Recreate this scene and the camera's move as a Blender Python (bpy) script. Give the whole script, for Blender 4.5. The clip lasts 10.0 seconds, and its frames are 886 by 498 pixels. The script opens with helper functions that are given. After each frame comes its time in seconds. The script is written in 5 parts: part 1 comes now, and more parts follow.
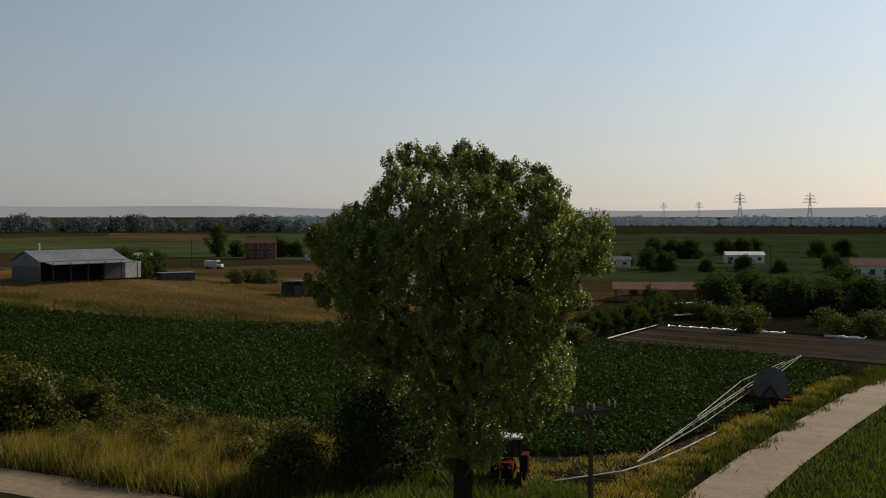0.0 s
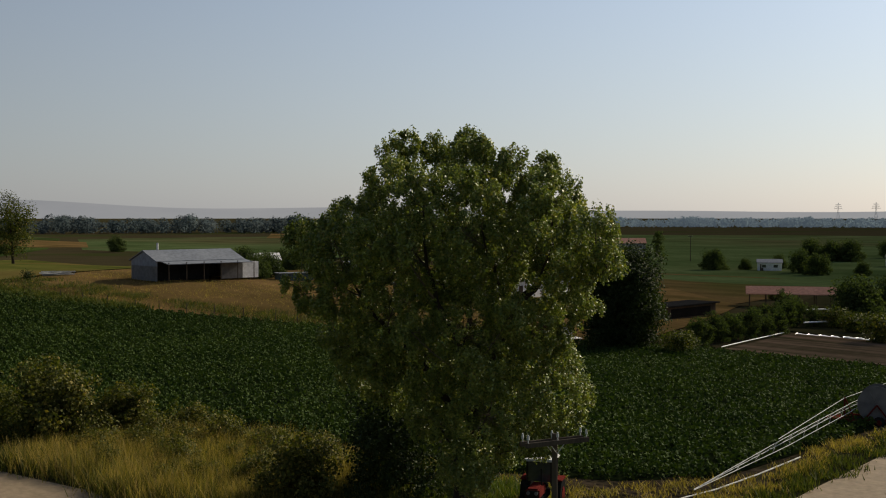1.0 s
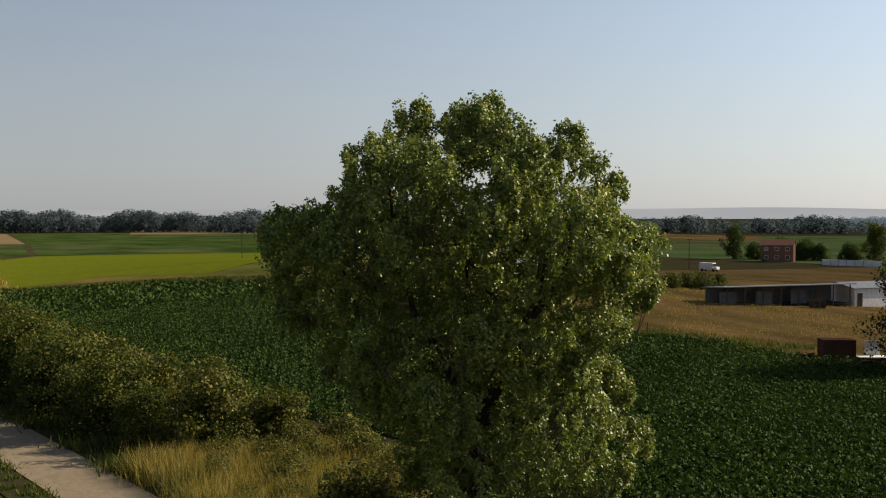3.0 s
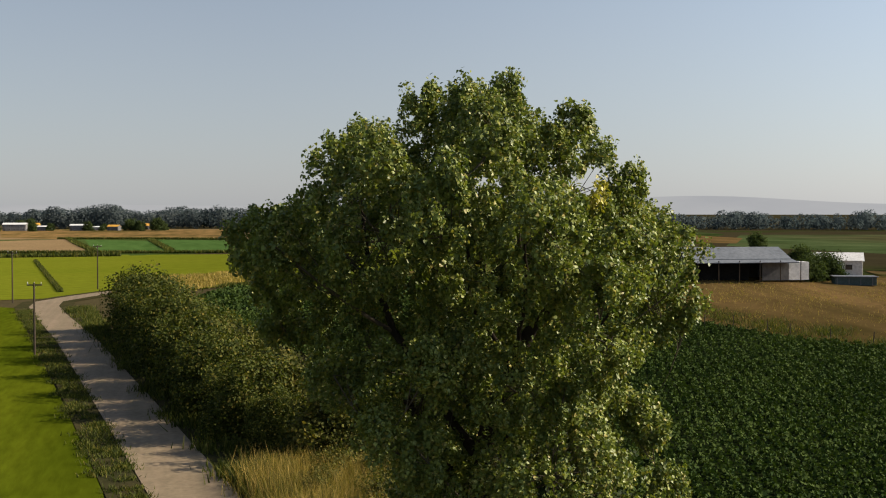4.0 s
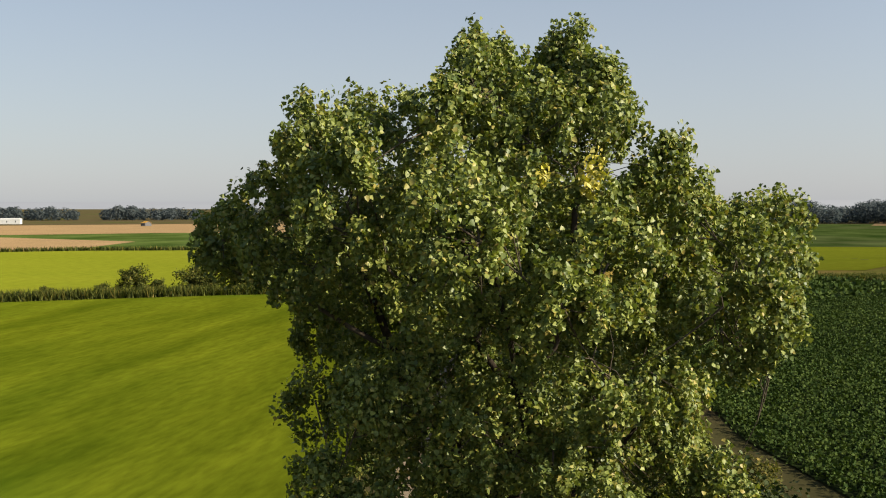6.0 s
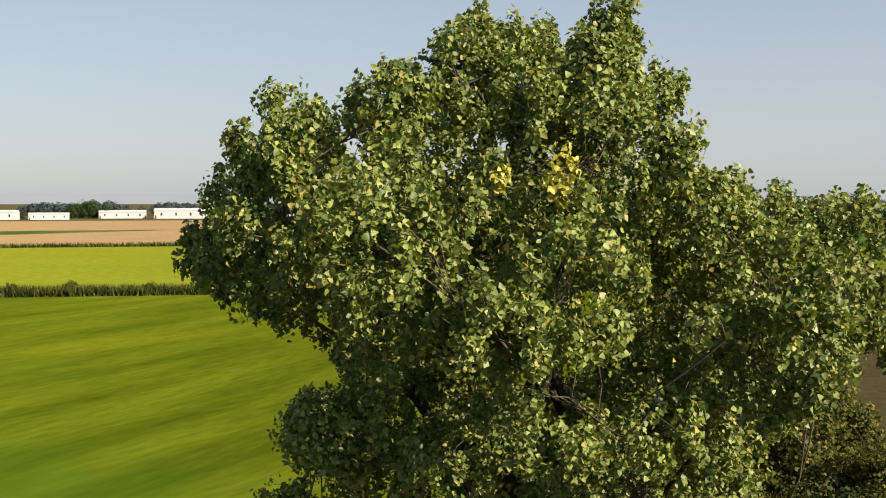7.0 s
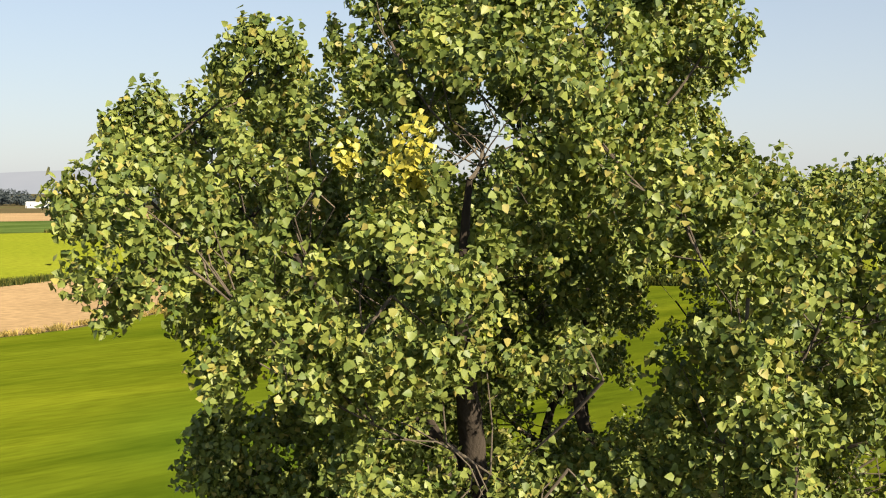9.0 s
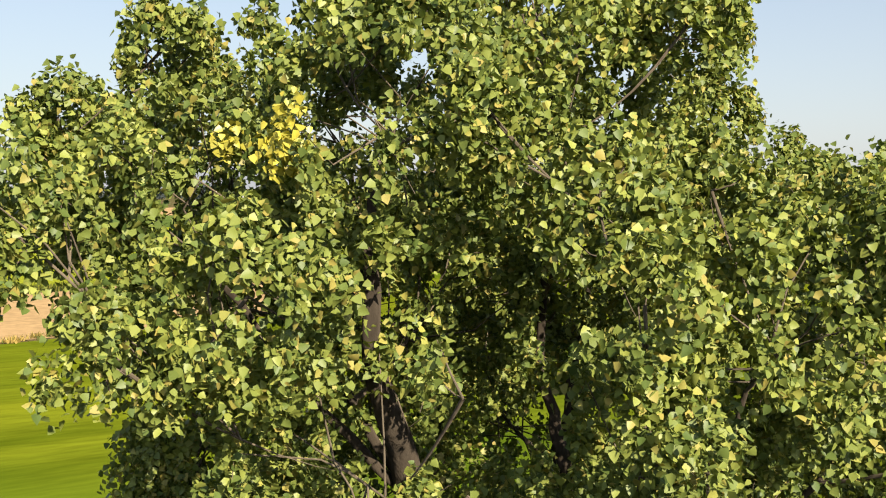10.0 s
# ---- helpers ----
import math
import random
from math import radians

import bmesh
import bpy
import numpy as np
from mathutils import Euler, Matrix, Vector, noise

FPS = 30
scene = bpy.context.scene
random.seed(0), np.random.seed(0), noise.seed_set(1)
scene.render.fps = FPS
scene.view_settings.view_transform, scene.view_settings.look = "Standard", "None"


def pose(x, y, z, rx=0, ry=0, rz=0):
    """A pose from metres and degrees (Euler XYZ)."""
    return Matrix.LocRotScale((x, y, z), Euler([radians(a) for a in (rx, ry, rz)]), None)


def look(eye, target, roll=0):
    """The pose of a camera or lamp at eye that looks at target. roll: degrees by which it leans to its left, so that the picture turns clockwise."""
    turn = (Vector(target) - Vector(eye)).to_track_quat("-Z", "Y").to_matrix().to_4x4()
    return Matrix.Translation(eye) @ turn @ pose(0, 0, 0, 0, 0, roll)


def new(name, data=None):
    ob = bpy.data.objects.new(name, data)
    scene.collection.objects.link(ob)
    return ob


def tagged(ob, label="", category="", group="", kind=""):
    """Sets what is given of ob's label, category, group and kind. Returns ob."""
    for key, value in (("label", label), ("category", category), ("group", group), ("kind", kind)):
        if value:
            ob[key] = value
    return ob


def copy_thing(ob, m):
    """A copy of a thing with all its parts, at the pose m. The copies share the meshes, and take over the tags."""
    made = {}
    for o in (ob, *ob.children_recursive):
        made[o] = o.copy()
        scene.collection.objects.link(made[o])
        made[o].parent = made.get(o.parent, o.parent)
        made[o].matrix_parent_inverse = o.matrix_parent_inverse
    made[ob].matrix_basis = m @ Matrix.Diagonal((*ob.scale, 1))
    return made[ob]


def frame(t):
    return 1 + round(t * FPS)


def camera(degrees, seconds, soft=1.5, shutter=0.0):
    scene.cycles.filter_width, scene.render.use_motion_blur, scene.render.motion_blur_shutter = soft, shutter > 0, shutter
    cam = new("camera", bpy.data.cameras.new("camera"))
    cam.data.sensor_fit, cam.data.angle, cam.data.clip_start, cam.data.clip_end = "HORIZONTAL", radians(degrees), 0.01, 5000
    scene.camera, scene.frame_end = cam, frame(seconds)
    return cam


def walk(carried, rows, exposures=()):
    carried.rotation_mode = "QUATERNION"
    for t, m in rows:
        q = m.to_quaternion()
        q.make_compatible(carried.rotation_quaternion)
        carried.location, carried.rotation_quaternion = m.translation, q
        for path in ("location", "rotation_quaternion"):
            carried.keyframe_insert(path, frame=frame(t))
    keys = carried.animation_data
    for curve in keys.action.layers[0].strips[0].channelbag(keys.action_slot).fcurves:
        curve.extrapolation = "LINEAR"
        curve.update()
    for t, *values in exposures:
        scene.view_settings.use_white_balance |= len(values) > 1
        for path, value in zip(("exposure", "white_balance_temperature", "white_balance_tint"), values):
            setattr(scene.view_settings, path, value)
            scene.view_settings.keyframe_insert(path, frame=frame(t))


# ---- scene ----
cam = camera(40.79, 10.0, soft=1.1)
PATH = [
    (0.0, pose(31.69, -45.56, 15.12, 88.270, 0.0, 35.73)),
    (0.5, pose(32.50, -40.85, 15.00, 88.302, 0.0, 39.27)),
    (1.0, pose(33.52, -35.97, 14.87, 88.336, 0.0, 43.71)),
    (1.5, pose(34.22, -31.24, 14.75, 88.359, 0.0, 48.30)),
    (2.0, pose(34.53, -26.97, 14.63, 88.370, 0.0, 52.58)),
    (2.5, pose(34.64, -22.70, 14.52, 88.390, 0.0, 57.33)),
    (2.7, pose(34.59, -20.94, 14.49, 88.388, 0.0, 59.48)),
    (3.8, pose(32.30, -9.36, 14.64, 88.182, 0.0, 74.31)),
    (4.0, pose(31.84, -7.93, 14.63, 88.147, 0.0, 76.61)),
    (4.5, pose(30.60, -4.66, 14.58, 88.061, 0.0, 82.22)),
    (5.0, pose(28.96, -1.93, 14.52, 87.988, 0.0, 87.32)),
    (5.5, pose(27.36, 0.70, 14.46, 87.956, 0.0, 92.92)),
    (5.7, pose(26.70, 1.73, 14.45, 87.938, 0.0, 95.31)),
    (6.8, pose(21.97, 6.71, 14.70, 87.693, 0.0, 109.58)),
    (7.0, pose(21.22, 7.54, 14.70, 87.641, 0.0, 112.40)),
    (7.5, pose(19.34, 9.30, 14.70, 87.512, 0.0, 119.01)),
    (8.0, pose(17.36, 10.64, 14.69, 87.390, 0.0, 125.17)),
    (8.5, pose(15.36, 11.67, 14.67, 87.271, 0.0, 130.98)),
    (9.0, pose(13.43, 12.36, 14.64, 87.153, 0.0, 136.14)),
    (9.5, pose(11.65, 12.85, 14.61, 87.041, 0.0, 140.69)),
    (10.0, pose(9.91, 13.22, 14.57, 86.913, 0.0, 145.45)),
]
walk(cam, PATH, [(0.0, 0.16), (1.0, 0.40), (2.5, 0.77), (4.5, 1.08), (5.5, 1.20), (7.5, 1.31), (10.0, 1.54)])

# ---- world and sun ----
SUN_EL, SUN_AZ = radians(30.0), radians(8.0)   # azimuth clockwise from +y
world = bpy.data.worlds.new("sky")
scene.world = world
world.use_nodes = True
wn = world.node_tree.nodes
sky = wn.new("ShaderNodeTexSky")
sky.sky_type = "NISHITA"
sky.sun_disc = False
sky.sun_elevation, sky.sun_rotation = SUN_EL, SUN_AZ
sky.air_density, sky.dust_density, sky.ozone_density = 1.0, 0.8, 2.2
wl = world.node_tree.links
# summer haze: the sky pales evenly towards the horizon all round
geo_in = wn.new("ShaderNodeTexCoord")
axes = wn.new("ShaderNodeSeparateXYZ")
fade = wn.new("ShaderNodeMapRange")
fade.interpolation_type = "SMOOTHSTEP"
fade.inputs[1].default_value, fade.inputs[2].default_value = 0.0, 0.42
fade.inputs[3].default_value, fade.inputs[4].default_value = 0.60, 0.14
haze = wn.new("ShaderNodeMix")
haze.data_type = "RGBA"
haze.inputs[7].default_value = (5.6, 5.8, 6.35, 1)
wl.new(geo_in.outputs["Generated"], axes.inputs[0])
wl.new(axes.outputs[2], fade.inputs[0])
wl.new(fade.outputs[0], haze.inputs[0])
wl.new(sky.outputs[0], haze.inputs[6])
# forward scatter: the hazy sky brightens smoothly towards the sun
sun_dir = Vector((math.sin(SUN_AZ) * math.cos(SUN_EL), math.cos(SUN_AZ) * math.cos(SUN_EL), math.sin(SUN_EL)))
toward = wn.new("ShaderNodeVectorMath")
toward.operation = "DOT_PRODUCT"
toward.inputs[1].default_value = sun_dir
ahead = wn.new("ShaderNodeMath")
ahead.operation = "MAXIMUM"
ahead.inputs[1].default_value = 0.0
curve = wn.new("ShaderNodeMath")
curve.operation = "POWER"
curve.inputs[1].default_value = 1.6
gain = wn.new("ShaderNodeMath")
gain.operation = "MULTIPLY_ADD"
gain.inputs[1].default_value, gain.inputs[2].default_value = 1.05, 0.92
glow = wn.new("ShaderNodeVectorMath")
glow.operation = "SCALE"
wl.new(geo_in.outputs["Generated"], toward.inputs[0])
wl.new(toward.outputs["Value"], ahead.inputs[0])
wl.new(ahead.outputs[0], curve.inputs[0])
wl.new(curve.outputs[0], gain.inputs[0])
wl.new(haze.outputs[2], glow.inputs[0])
wl.new(gain.outputs[0], glow.inputs["Scale"])
wl.new(glow.outputs[0], wn["Background"].inputs[0])
wn["Background"].inputs[1].default_value = 0.05

sun_data = bpy.data.lights.new("sun", "SUN")
sun_data.energy, sun_data.angle, sun_data.color = 5.0, radians(0.55), (1.0, 0.88, 0.70)
sun = new("sun", sun_data)
sun.matrix_world = look(sun_dir * 300, (0, 0, 0))
scene.view_settings.exposure = 0.0

rng = np.random.default_rng(7)

# ---- materials ----


def nodes_of(name):
    m = bpy.data.materials.new(name)
    m.use_nodes = True
    nt = m.node_tree
    return m, nt, nt.nodes["Principled BSDF"]


def ramp(nt, fac, stops):
    r = nt.nodes.new("ShaderNodeValToRGB")
    els = r.color_ramp.elements
    while len(els) < len(stops):
        els.new(0.5)
    for e, (p, c) in zip(els, stops):
        e.position, e.color = p, (*c, 1)
    nt.links.new(fac, r.inputs[0])
    return r.outputs[0]


def noise_fac(nt, scale, detail=4.0, stretch=(1, 1, 1), rough=0.55):
    g = nt.nodes.new("ShaderNodeNewGeometry")
    mp = nt.nodes.new("ShaderNodeMapping")
    mp.inputs["Scale"].default_value = stretch
    n = nt.nodes.new("ShaderNodeTexNoise")
    n.inputs["Scale"].default_value, n.inputs["Detail"].default_value, n.inputs["Roughness"].default_value = scale, detail, rough
    nt.links.new(g.outputs["Position"], mp.inputs["Vector"])
    nt.links.new(mp.outputs[0], n.inputs["Vector"])
    return n.outputs["Fac"]


def mix(nt, a, b, fac, mode="MIX"):
    x = nt.nodes.new("ShaderNodeMix")
    x.data_type, x.blend_type = "RGBA", mode
    for sock, v in ((x.inputs[0], fac), (x.inputs[6], a), (x.inputs[7], b)):
        if isinstance(v, (int, float)):
            sock.default_value = v
        elif isinstance(v, tuple):
            sock.default_value = (*v, 1)
        else:
            nt.links.new(v, sock)
    return x.outputs[2]


def swaths(nt, col, turn, width, amount):
    """Bands of lighter and darker tone, in metres: mown swaths, furrow lines, field strips."""
    g = nt.nodes.new("ShaderNodeNewGeometry")
    mp = nt.nodes.new("ShaderNodeMapping")
    mp.inputs["Rotation"].default_value = (0, 0, radians(turn))
    mp.inputs["Scale"].default_value = (0.025, 1 / width, 0.01)
    n = nt.nodes.new("ShaderNodeTexNoise")
    n.inputs["Scale"].default_value, n.inputs["Detail"].default_value = 1.0, 2.5
    nt.links.new(g.outputs["Position"], mp.inputs[0])
    nt.links.new(mp.outputs[0], n.inputs["Vector"])
    tone = ramp(nt, n.outputs["Fac"], [(0.3, (1 - amount, 1 - amount * 0.8, 1 - amount)), (0.7, (1 + amount, 1 + amount * 0.8, 1 + amount))])
    return mix(nt, col, tone, 1.0, "MULTIPLY")


def surface(name, dark, light, coarse, fine, rough=0.9, bump=0.3, bump_dist=0.1, stretch=(1, 1, 1), third=None, metal=0.0, spec=0.0, bands=None):
    """Two-scale procedural surface in world metres."""
    m, nt, p = nodes_of(name)
    mid = tuple((a + b) / 2 for a, b in zip(dark, light))
    c1 = ramp(nt, noise_fac(nt, coarse, 5, stretch), [(0.3, dark), (0.7, light)])
    c2 = ramp(nt, noise_fac(nt, fine, 4, stretch), [(0.3, tuple(v * 0.6 for v in mid)), (0.72, tuple(min(1, v * 1.35) for v in mid))])
    col = mix(nt, c1, c2, 0.5)
    if third:
        f = ramp(nt, noise_fac(nt, coarse * 0.23, 3), [(0.52, (0, 0, 0)), (0.66, (1, 1, 1))])
        col = mix(nt, col, third, f)
    if bands:
        col = swaths(nt, col, *bands)
    nt.links.new(col, p.inputs["Base Color"])
    p.inputs["Roughness"].default_value, p.inputs["Metallic"].default_value = rough, metal
    p.inputs["Specular IOR Level"].default_value = spec
    p.inputs["Diffuse Roughness"].default_value = 1.0 if rough > 0.75 else 0.0
    if bump:
        b = nt.nodes.new("ShaderNodeBump")
        b.inputs["Strength"].default_value, b.inputs["Distance"].default_value = bump, bump_dist
        nt.links.new(noise_fac(nt, fine, 5, stretch), b.inputs["Height"])
        nt.links.new(b.outputs[0], p.inputs["Normal"])
    return m


def foliage(name, dark, light, odd=None, transl=0.3, rough=0.45, patch=0.35, spec=0.5, tint=(1.3, 1.45, 0.5)):
    """Leaves: colour by leaf and by patch, partly see-through to light."""
    m, nt, p = nodes_of(name)
    g = nt.nodes.new("ShaderNodeNewGeometry")
    stops = [(0.0, dark), (0.85, light)] + ([(0.97, odd)] if odd else [])
    col = ramp(nt, g.outputs["Random Per Island"], stops)
    tone = ramp(nt, noise_fac(nt, patch, 3), [(0.3, (0.72, 0.76, 0.7)), (0.7, (1.2, 1.15, 1.05))])
    col = mix(nt, col, tone, 1.0, "MULTIPLY")
    nt.links.new(col, p.inputs["Base Color"])
    p.inputs["Roughness"].default_value = rough
    p.inputs["Specular IOR Level"].default_value = spec
    tr = nt.nodes.new("ShaderNodeBsdfTranslucent")
    nt.links.new(mix(nt, col, tint, 1.0, "MULTIPLY"), tr.inputs[0])
    ms = nt.nodes.new("ShaderNodeMixShader")
    ms.inputs[0].default_value = transl
    nt.links.new(p.outputs[0], ms.inputs[1])
    nt.links.new(tr.outputs[0], ms.inputs[2])
    nt.links.new(ms.outputs[0], nt.nodes["Material Output"].inputs[0])
    return m


M = dict(
    earth=surface("earth", (0.037, 0.030, 0.015), (0.062, 0.051, 0.025), 0.05, 1.5, third=(0.037, 0.044, 0.013)),
    road=surface("road", (0.142, 0.109, 0.069), (0.207, 0.159, 0.105), 0.25, 3.0, rough=0.72, bump=0.25, bump_dist=0.04, spec=0.05, bands=(8, 0.8, 0.12)),
    verge=surface("verge", (0.019, 0.023, 0.009), (0.051, 0.041, 0.020), 0.3, 2.5, bump=0.5),
    dirt=surface("dirt", (0.044, 0.033, 0.019), (0.095, 0.071, 0.043), 0.6, 3.0, bump=0.6, bump_dist=0.12, third=(0.025, 0.033, 0.010), bands=(60, 0.7, 0.4)),
    crop_soil=surface("crop_soil", (0.010, 0.016, 0.006), (0.019, 0.026, 0.009), 0.15, 2.0, bump=0.6),
    green=surface("green", (0.034, 0.050, 0.003), (0.067, 0.076, 0.004), 0.05, 1.6, bump=0.4, bump_dist=0.1, stretch=(0.22, 1, 1), third=(0.030, 0.055, 0.004), bands=(16, 6.0, 0.34)),
    plot_green=surface("plot_green", (0.037, 0.073, 0.018), (0.055, 0.098, 0.025), 0.05, 0.6, bump=0.4, bands=(80, 5.0, 0.2)),
    yellow=surface("yellow", (0.084, 0.101, 0.007), (0.113, 0.121, 0.011), 0.03, 1.0, bump=0.3, stretch=(1, 0.4, 1)),
    dark_green=surface("dark_green", (0.025, 0.044, 0.010), (0.048, 0.067, 0.016), 0.02, 0.4, bump=0.4, third=(0.051, 0.062, 0.022), bands=(35, 22.0, 0.45)),
    north_green=surface("north_green", (0.052, 0.077, 0.026), (0.083, 0.108, 0.040), 0.02, 0.4, bump=0.3, third=(0.075, 0.070, 0.030), bands=(20, 26.0, 0.35)),
    mid_green=surface("mid_green", (0.033, 0.048, 0.011), (0.062, 0.070, 0.021), 0.03, 0.5, bump=0.4, third=(0.095, 0.073, 0.030), bands=(55, 14.0, 0.3)),
    tan=surface("tan", (0.090, 0.056, 0.021), (0.185, 0.118, 0.044), 0.06, 0.9, bump=0.5, third=(0.068, 0.050, 0.016), bands=(25, 6.0, 0.35)),
    pasture=surface("pasture", (0.062, 0.070, 0.015), (0.110, 0.106, 0.025), 0.05, 0.7, bump=0.4, third=(0.146, 0.095, 0.033), bands=(62, 7.0, 0.3)),
    stubble=surface("stubble", (0.139, 0.095, 0.048), (0.197, 0.135, 0.070), 0.05, 0.8, bump=0.4),
    brown=surface("brown", (0.080, 0.056, 0.034), (0.135, 0.096, 0.060), 0.05, 1.0, bump=0.5, bands=(2, 1.8, 0.6)),
    bark=surface("bark", (0.02, 0.017, 0.013), (0.06, 0.048, 0.036), 1.5, 9.0, bump=0.8, bump_dist=0.05, stretch=(1, 1, 0.25)),
    twig=surface("twig_bark", (0.05, 0.041, 0.03), (0.14, 0.115, 0.082), 2.0, 12.0, bump=0.5, bump_dist=0.02, stretch=(1, 1, 0.3)),
    poplar=foliage("poplar_leaves", (0.060, 0.092, 0.022), (0.205, 0.232, 0.053), (0.25, 0.215, 0.058), 0.20, 0.5, 0.8, 0.28, (1.3, 1.38, 0.55)),
    yellowing=foliage("yellowing_leaves", (0.21, 0.20, 0.03), (0.42, 0.37, 0.055), None, 0.2),
    shrub=foliage("shrub_leaves", (0.019, 0.030, 0.007), (0.083, 0.091, 0.019), (0.139, 0.113, 0.026), 0.24, 0.7, 0.5, 0.08),
    olive=foliage("olive_leaves", (0.030, 0.037, 0.009), (0.109, 0.106, 0.024), (0.191, 0.144, 0.039), 0.24, 0.7, 0.6, 0.1),
    # grove: lighter than dark_tree, to stand for haze over the distant trees
    grove=foliage("grove_leaves", (0.022, 0.034, 0.015), (0.062, 0.080, 0.030), None, 0.25, 0.85, 0.3, 0.01),
    dark_tree=foliage("dark_tree_leaves", (0.012, 0.021, 0.007), (0.037, 0.050, 0.015), None, 0.2, 0.7, 0.3, 0.1),
    crop=foliage("crop_leaves", (0.019, 0.037, 0.010), (0.046, 0.068, 0.016), (0.052, 0.075, 0.019), 0.12, 0.8, 0.12, 0.04),
    dry=foliage("dry_grass", (0.14, 0.100, 0.028), (0.36, 0.26, 0.080), (0.07, 0.085, 0.02), 0.25, 0.75, 0.3, 0.1),
    grass=foliage("fresh_grass", (0.030, 0.048, 0.009), (0.074, 0.096, 0.015), (0.131, 0.113, 0.035), 0.3, 0.6, 0.3, 0.2),
    # both far woods carry the haze of distance in their leaf colours
    far_wood=foliage("hazed_far_wood_leaves", (0.066, 0.080, 0.087), (0.088, 0.104, 0.110), None, 0.5, 0.9, 0.02, 0.0, (0.9, 1, 1.05)),
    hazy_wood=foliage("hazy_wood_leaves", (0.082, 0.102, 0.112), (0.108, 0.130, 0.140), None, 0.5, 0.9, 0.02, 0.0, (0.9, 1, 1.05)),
    teal=surface("teal_sheet", (0.045, 0.068, 0.066), (0.075, 0.10, 0.098), 0.6, 4.0, rough=0.6, bump=0.1),
    ridge=surface("pale_ridge_soil", (0.17, 0.128, 0.088), (0.25, 0.19, 0.132), 0.2, 2.0, bump=0.5),
    dry_ground=surface("dry_grassland", (0.080, 0.051, 0.021), (0.139, 0.091, 0.037), 0.06, 0.8, bump=0.5, third=(0.066, 0.062, 0.018), bands=(30, 8.0, 0.25)),
    rust=surface("rusty_steel", (0.06, 0.028, 0.018), (0.12, 0.06, 0.04), 0.8, 5.0, rough=0.8, bump=0.2),
    brick_wall=surface("brick_wall", (0.17, 0.085, 0.06), (0.24, 0.125, 0.09), 0.6, 4.0, bump=0.2),
    dull_pipe=surface("dull_white_pipe", (0.36, 0.36, 0.34), (0.48, 0.48, 0.45), 1.0, 6.0, rough=0.6, bump=0.05),
    glass=surface("dark_glass", (0.02, 0.024, 0.028), (0.035, 0.04, 0.045), 0.5, 3.0, rough=0.08, bump=0, spec=0.6),
    blue_wall=surface("blue_sheet", (0.17, 0.19, 0.225), (0.23, 0.25, 0.285), 0.4, 2.0, rough=0.6, bump=0.1),
    orange=surface("orange_roof", (0.42, 0.22, 0.04), (0.55, 0.30, 0.07), 0.3, 2.0, rough=0.7, bump=0.1),
    white=surface("white_paint", (0.46, 0.455, 0.44), (0.60, 0.595, 0.58), 0.4, 3.0, rough=0.6, bump=0.1),
    grey_wall=surface("grey_wall", (0.13, 0.128, 0.125), (0.20, 0.195, 0.19), 0.4, 2.0, rough=0.85, bump=0.2),
    sheet=surface("metal_sheet", (0.105, 0.115, 0.13), (0.165, 0.175, 0.19), 0.3, 2.0, rough=0.5, bump=0.1, metal=0.15),
    # roof red is raised to include the light it reflects
    redroof=surface("red_roof", (0.44, 0.22, 0.15), (0.58, 0.32, 0.23), 0.3, 2.0, rough=0.8, bump=0.2),
    wood=surface("pole_wood", (0.055, 0.043, 0.032), (0.11, 0.088, 0.066), 2.0, 12.0, bump=0.4, bump_dist=0.02, stretch=(1, 1, 0.15)),
    # near-black for dark parts, and for shade painted into openings
    dark=surface("dark_parts_and_shade", (0.012, 0.012, 0.012), (0.03, 0.028, 0.025), 0.5, 3.0, bump=0),
    # red kept dark: the poplar's shade on the tractor is in this colour
    red_paint=surface("red_paint", (0.06, 0.012, 0.010), (0.11, 0.020, 0.016), 1.5, 8.0, rough=0.45, bump=0.1),
    rubber=surface("rubber", (0.015, 0.015, 0.015), (0.035, 0.033, 0.03), 2.0, 10.0, rough=0.85, bump=0.2),
    steel=surface("galvanised_steel", (0.48, 0.48, 0.47), (0.62, 0.62, 0.6), 1.0, 8.0, rough=0.4, bump=0.05, metal=0.7),
    insul=surface("white_ceramic", (0.62, 0.62, 0.6), (0.78, 0.78, 0.75), 3.0, 20.0, rough=0.2, bump=0),
    film=surface("white_film", (0.46, 0.46, 0.45), (0.66, 0.66, 0.64), 1.0, 5.0, rough=0.4, bump=0.4),
)

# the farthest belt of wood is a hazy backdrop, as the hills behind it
# its haze is added as a faint blue-grey glow
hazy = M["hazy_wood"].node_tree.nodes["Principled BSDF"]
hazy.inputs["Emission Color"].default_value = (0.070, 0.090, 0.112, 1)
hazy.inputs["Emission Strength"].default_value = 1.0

# ---- building tools ----


def tri_mesh(name, verts, tris, mat, smooth=False):
    """A mesh from arrays of vertices and triangles."""
    me = bpy.data.meshes.new(name)
    v, f = np.asarray(verts, np.float32), np.asarray(tris, np.int32)
    me.vertices.add(len(v))
    me.vertices.foreach_set("co", v.ravel())
    me.loops.add(f.size)
    me.loops.foreach_set("vertex_index", f.ravel())
    me.polygons.add(len(f))
    me.polygons.foreach_set("loop_start", np.arange(0, f.size, 3, dtype=np.int32))
    me.materials.append(mat)
    me.update(calc_edges=True)
    if smooth:
        me.polygons.foreach_set("use_smooth", np.ones(len(f), bool))
    return me


def bm_mesh(name, bm, mat, smooth=False):
    me = bpy.data.meshes.new(name)
    bmesh.ops.recalc_face_normals(bm, faces=bm.faces)
    for f in bm.faces:
        f.smooth = smooth
    bm.to_mesh(me)
    bm.free()
    me.materials.append(mat)
    return me


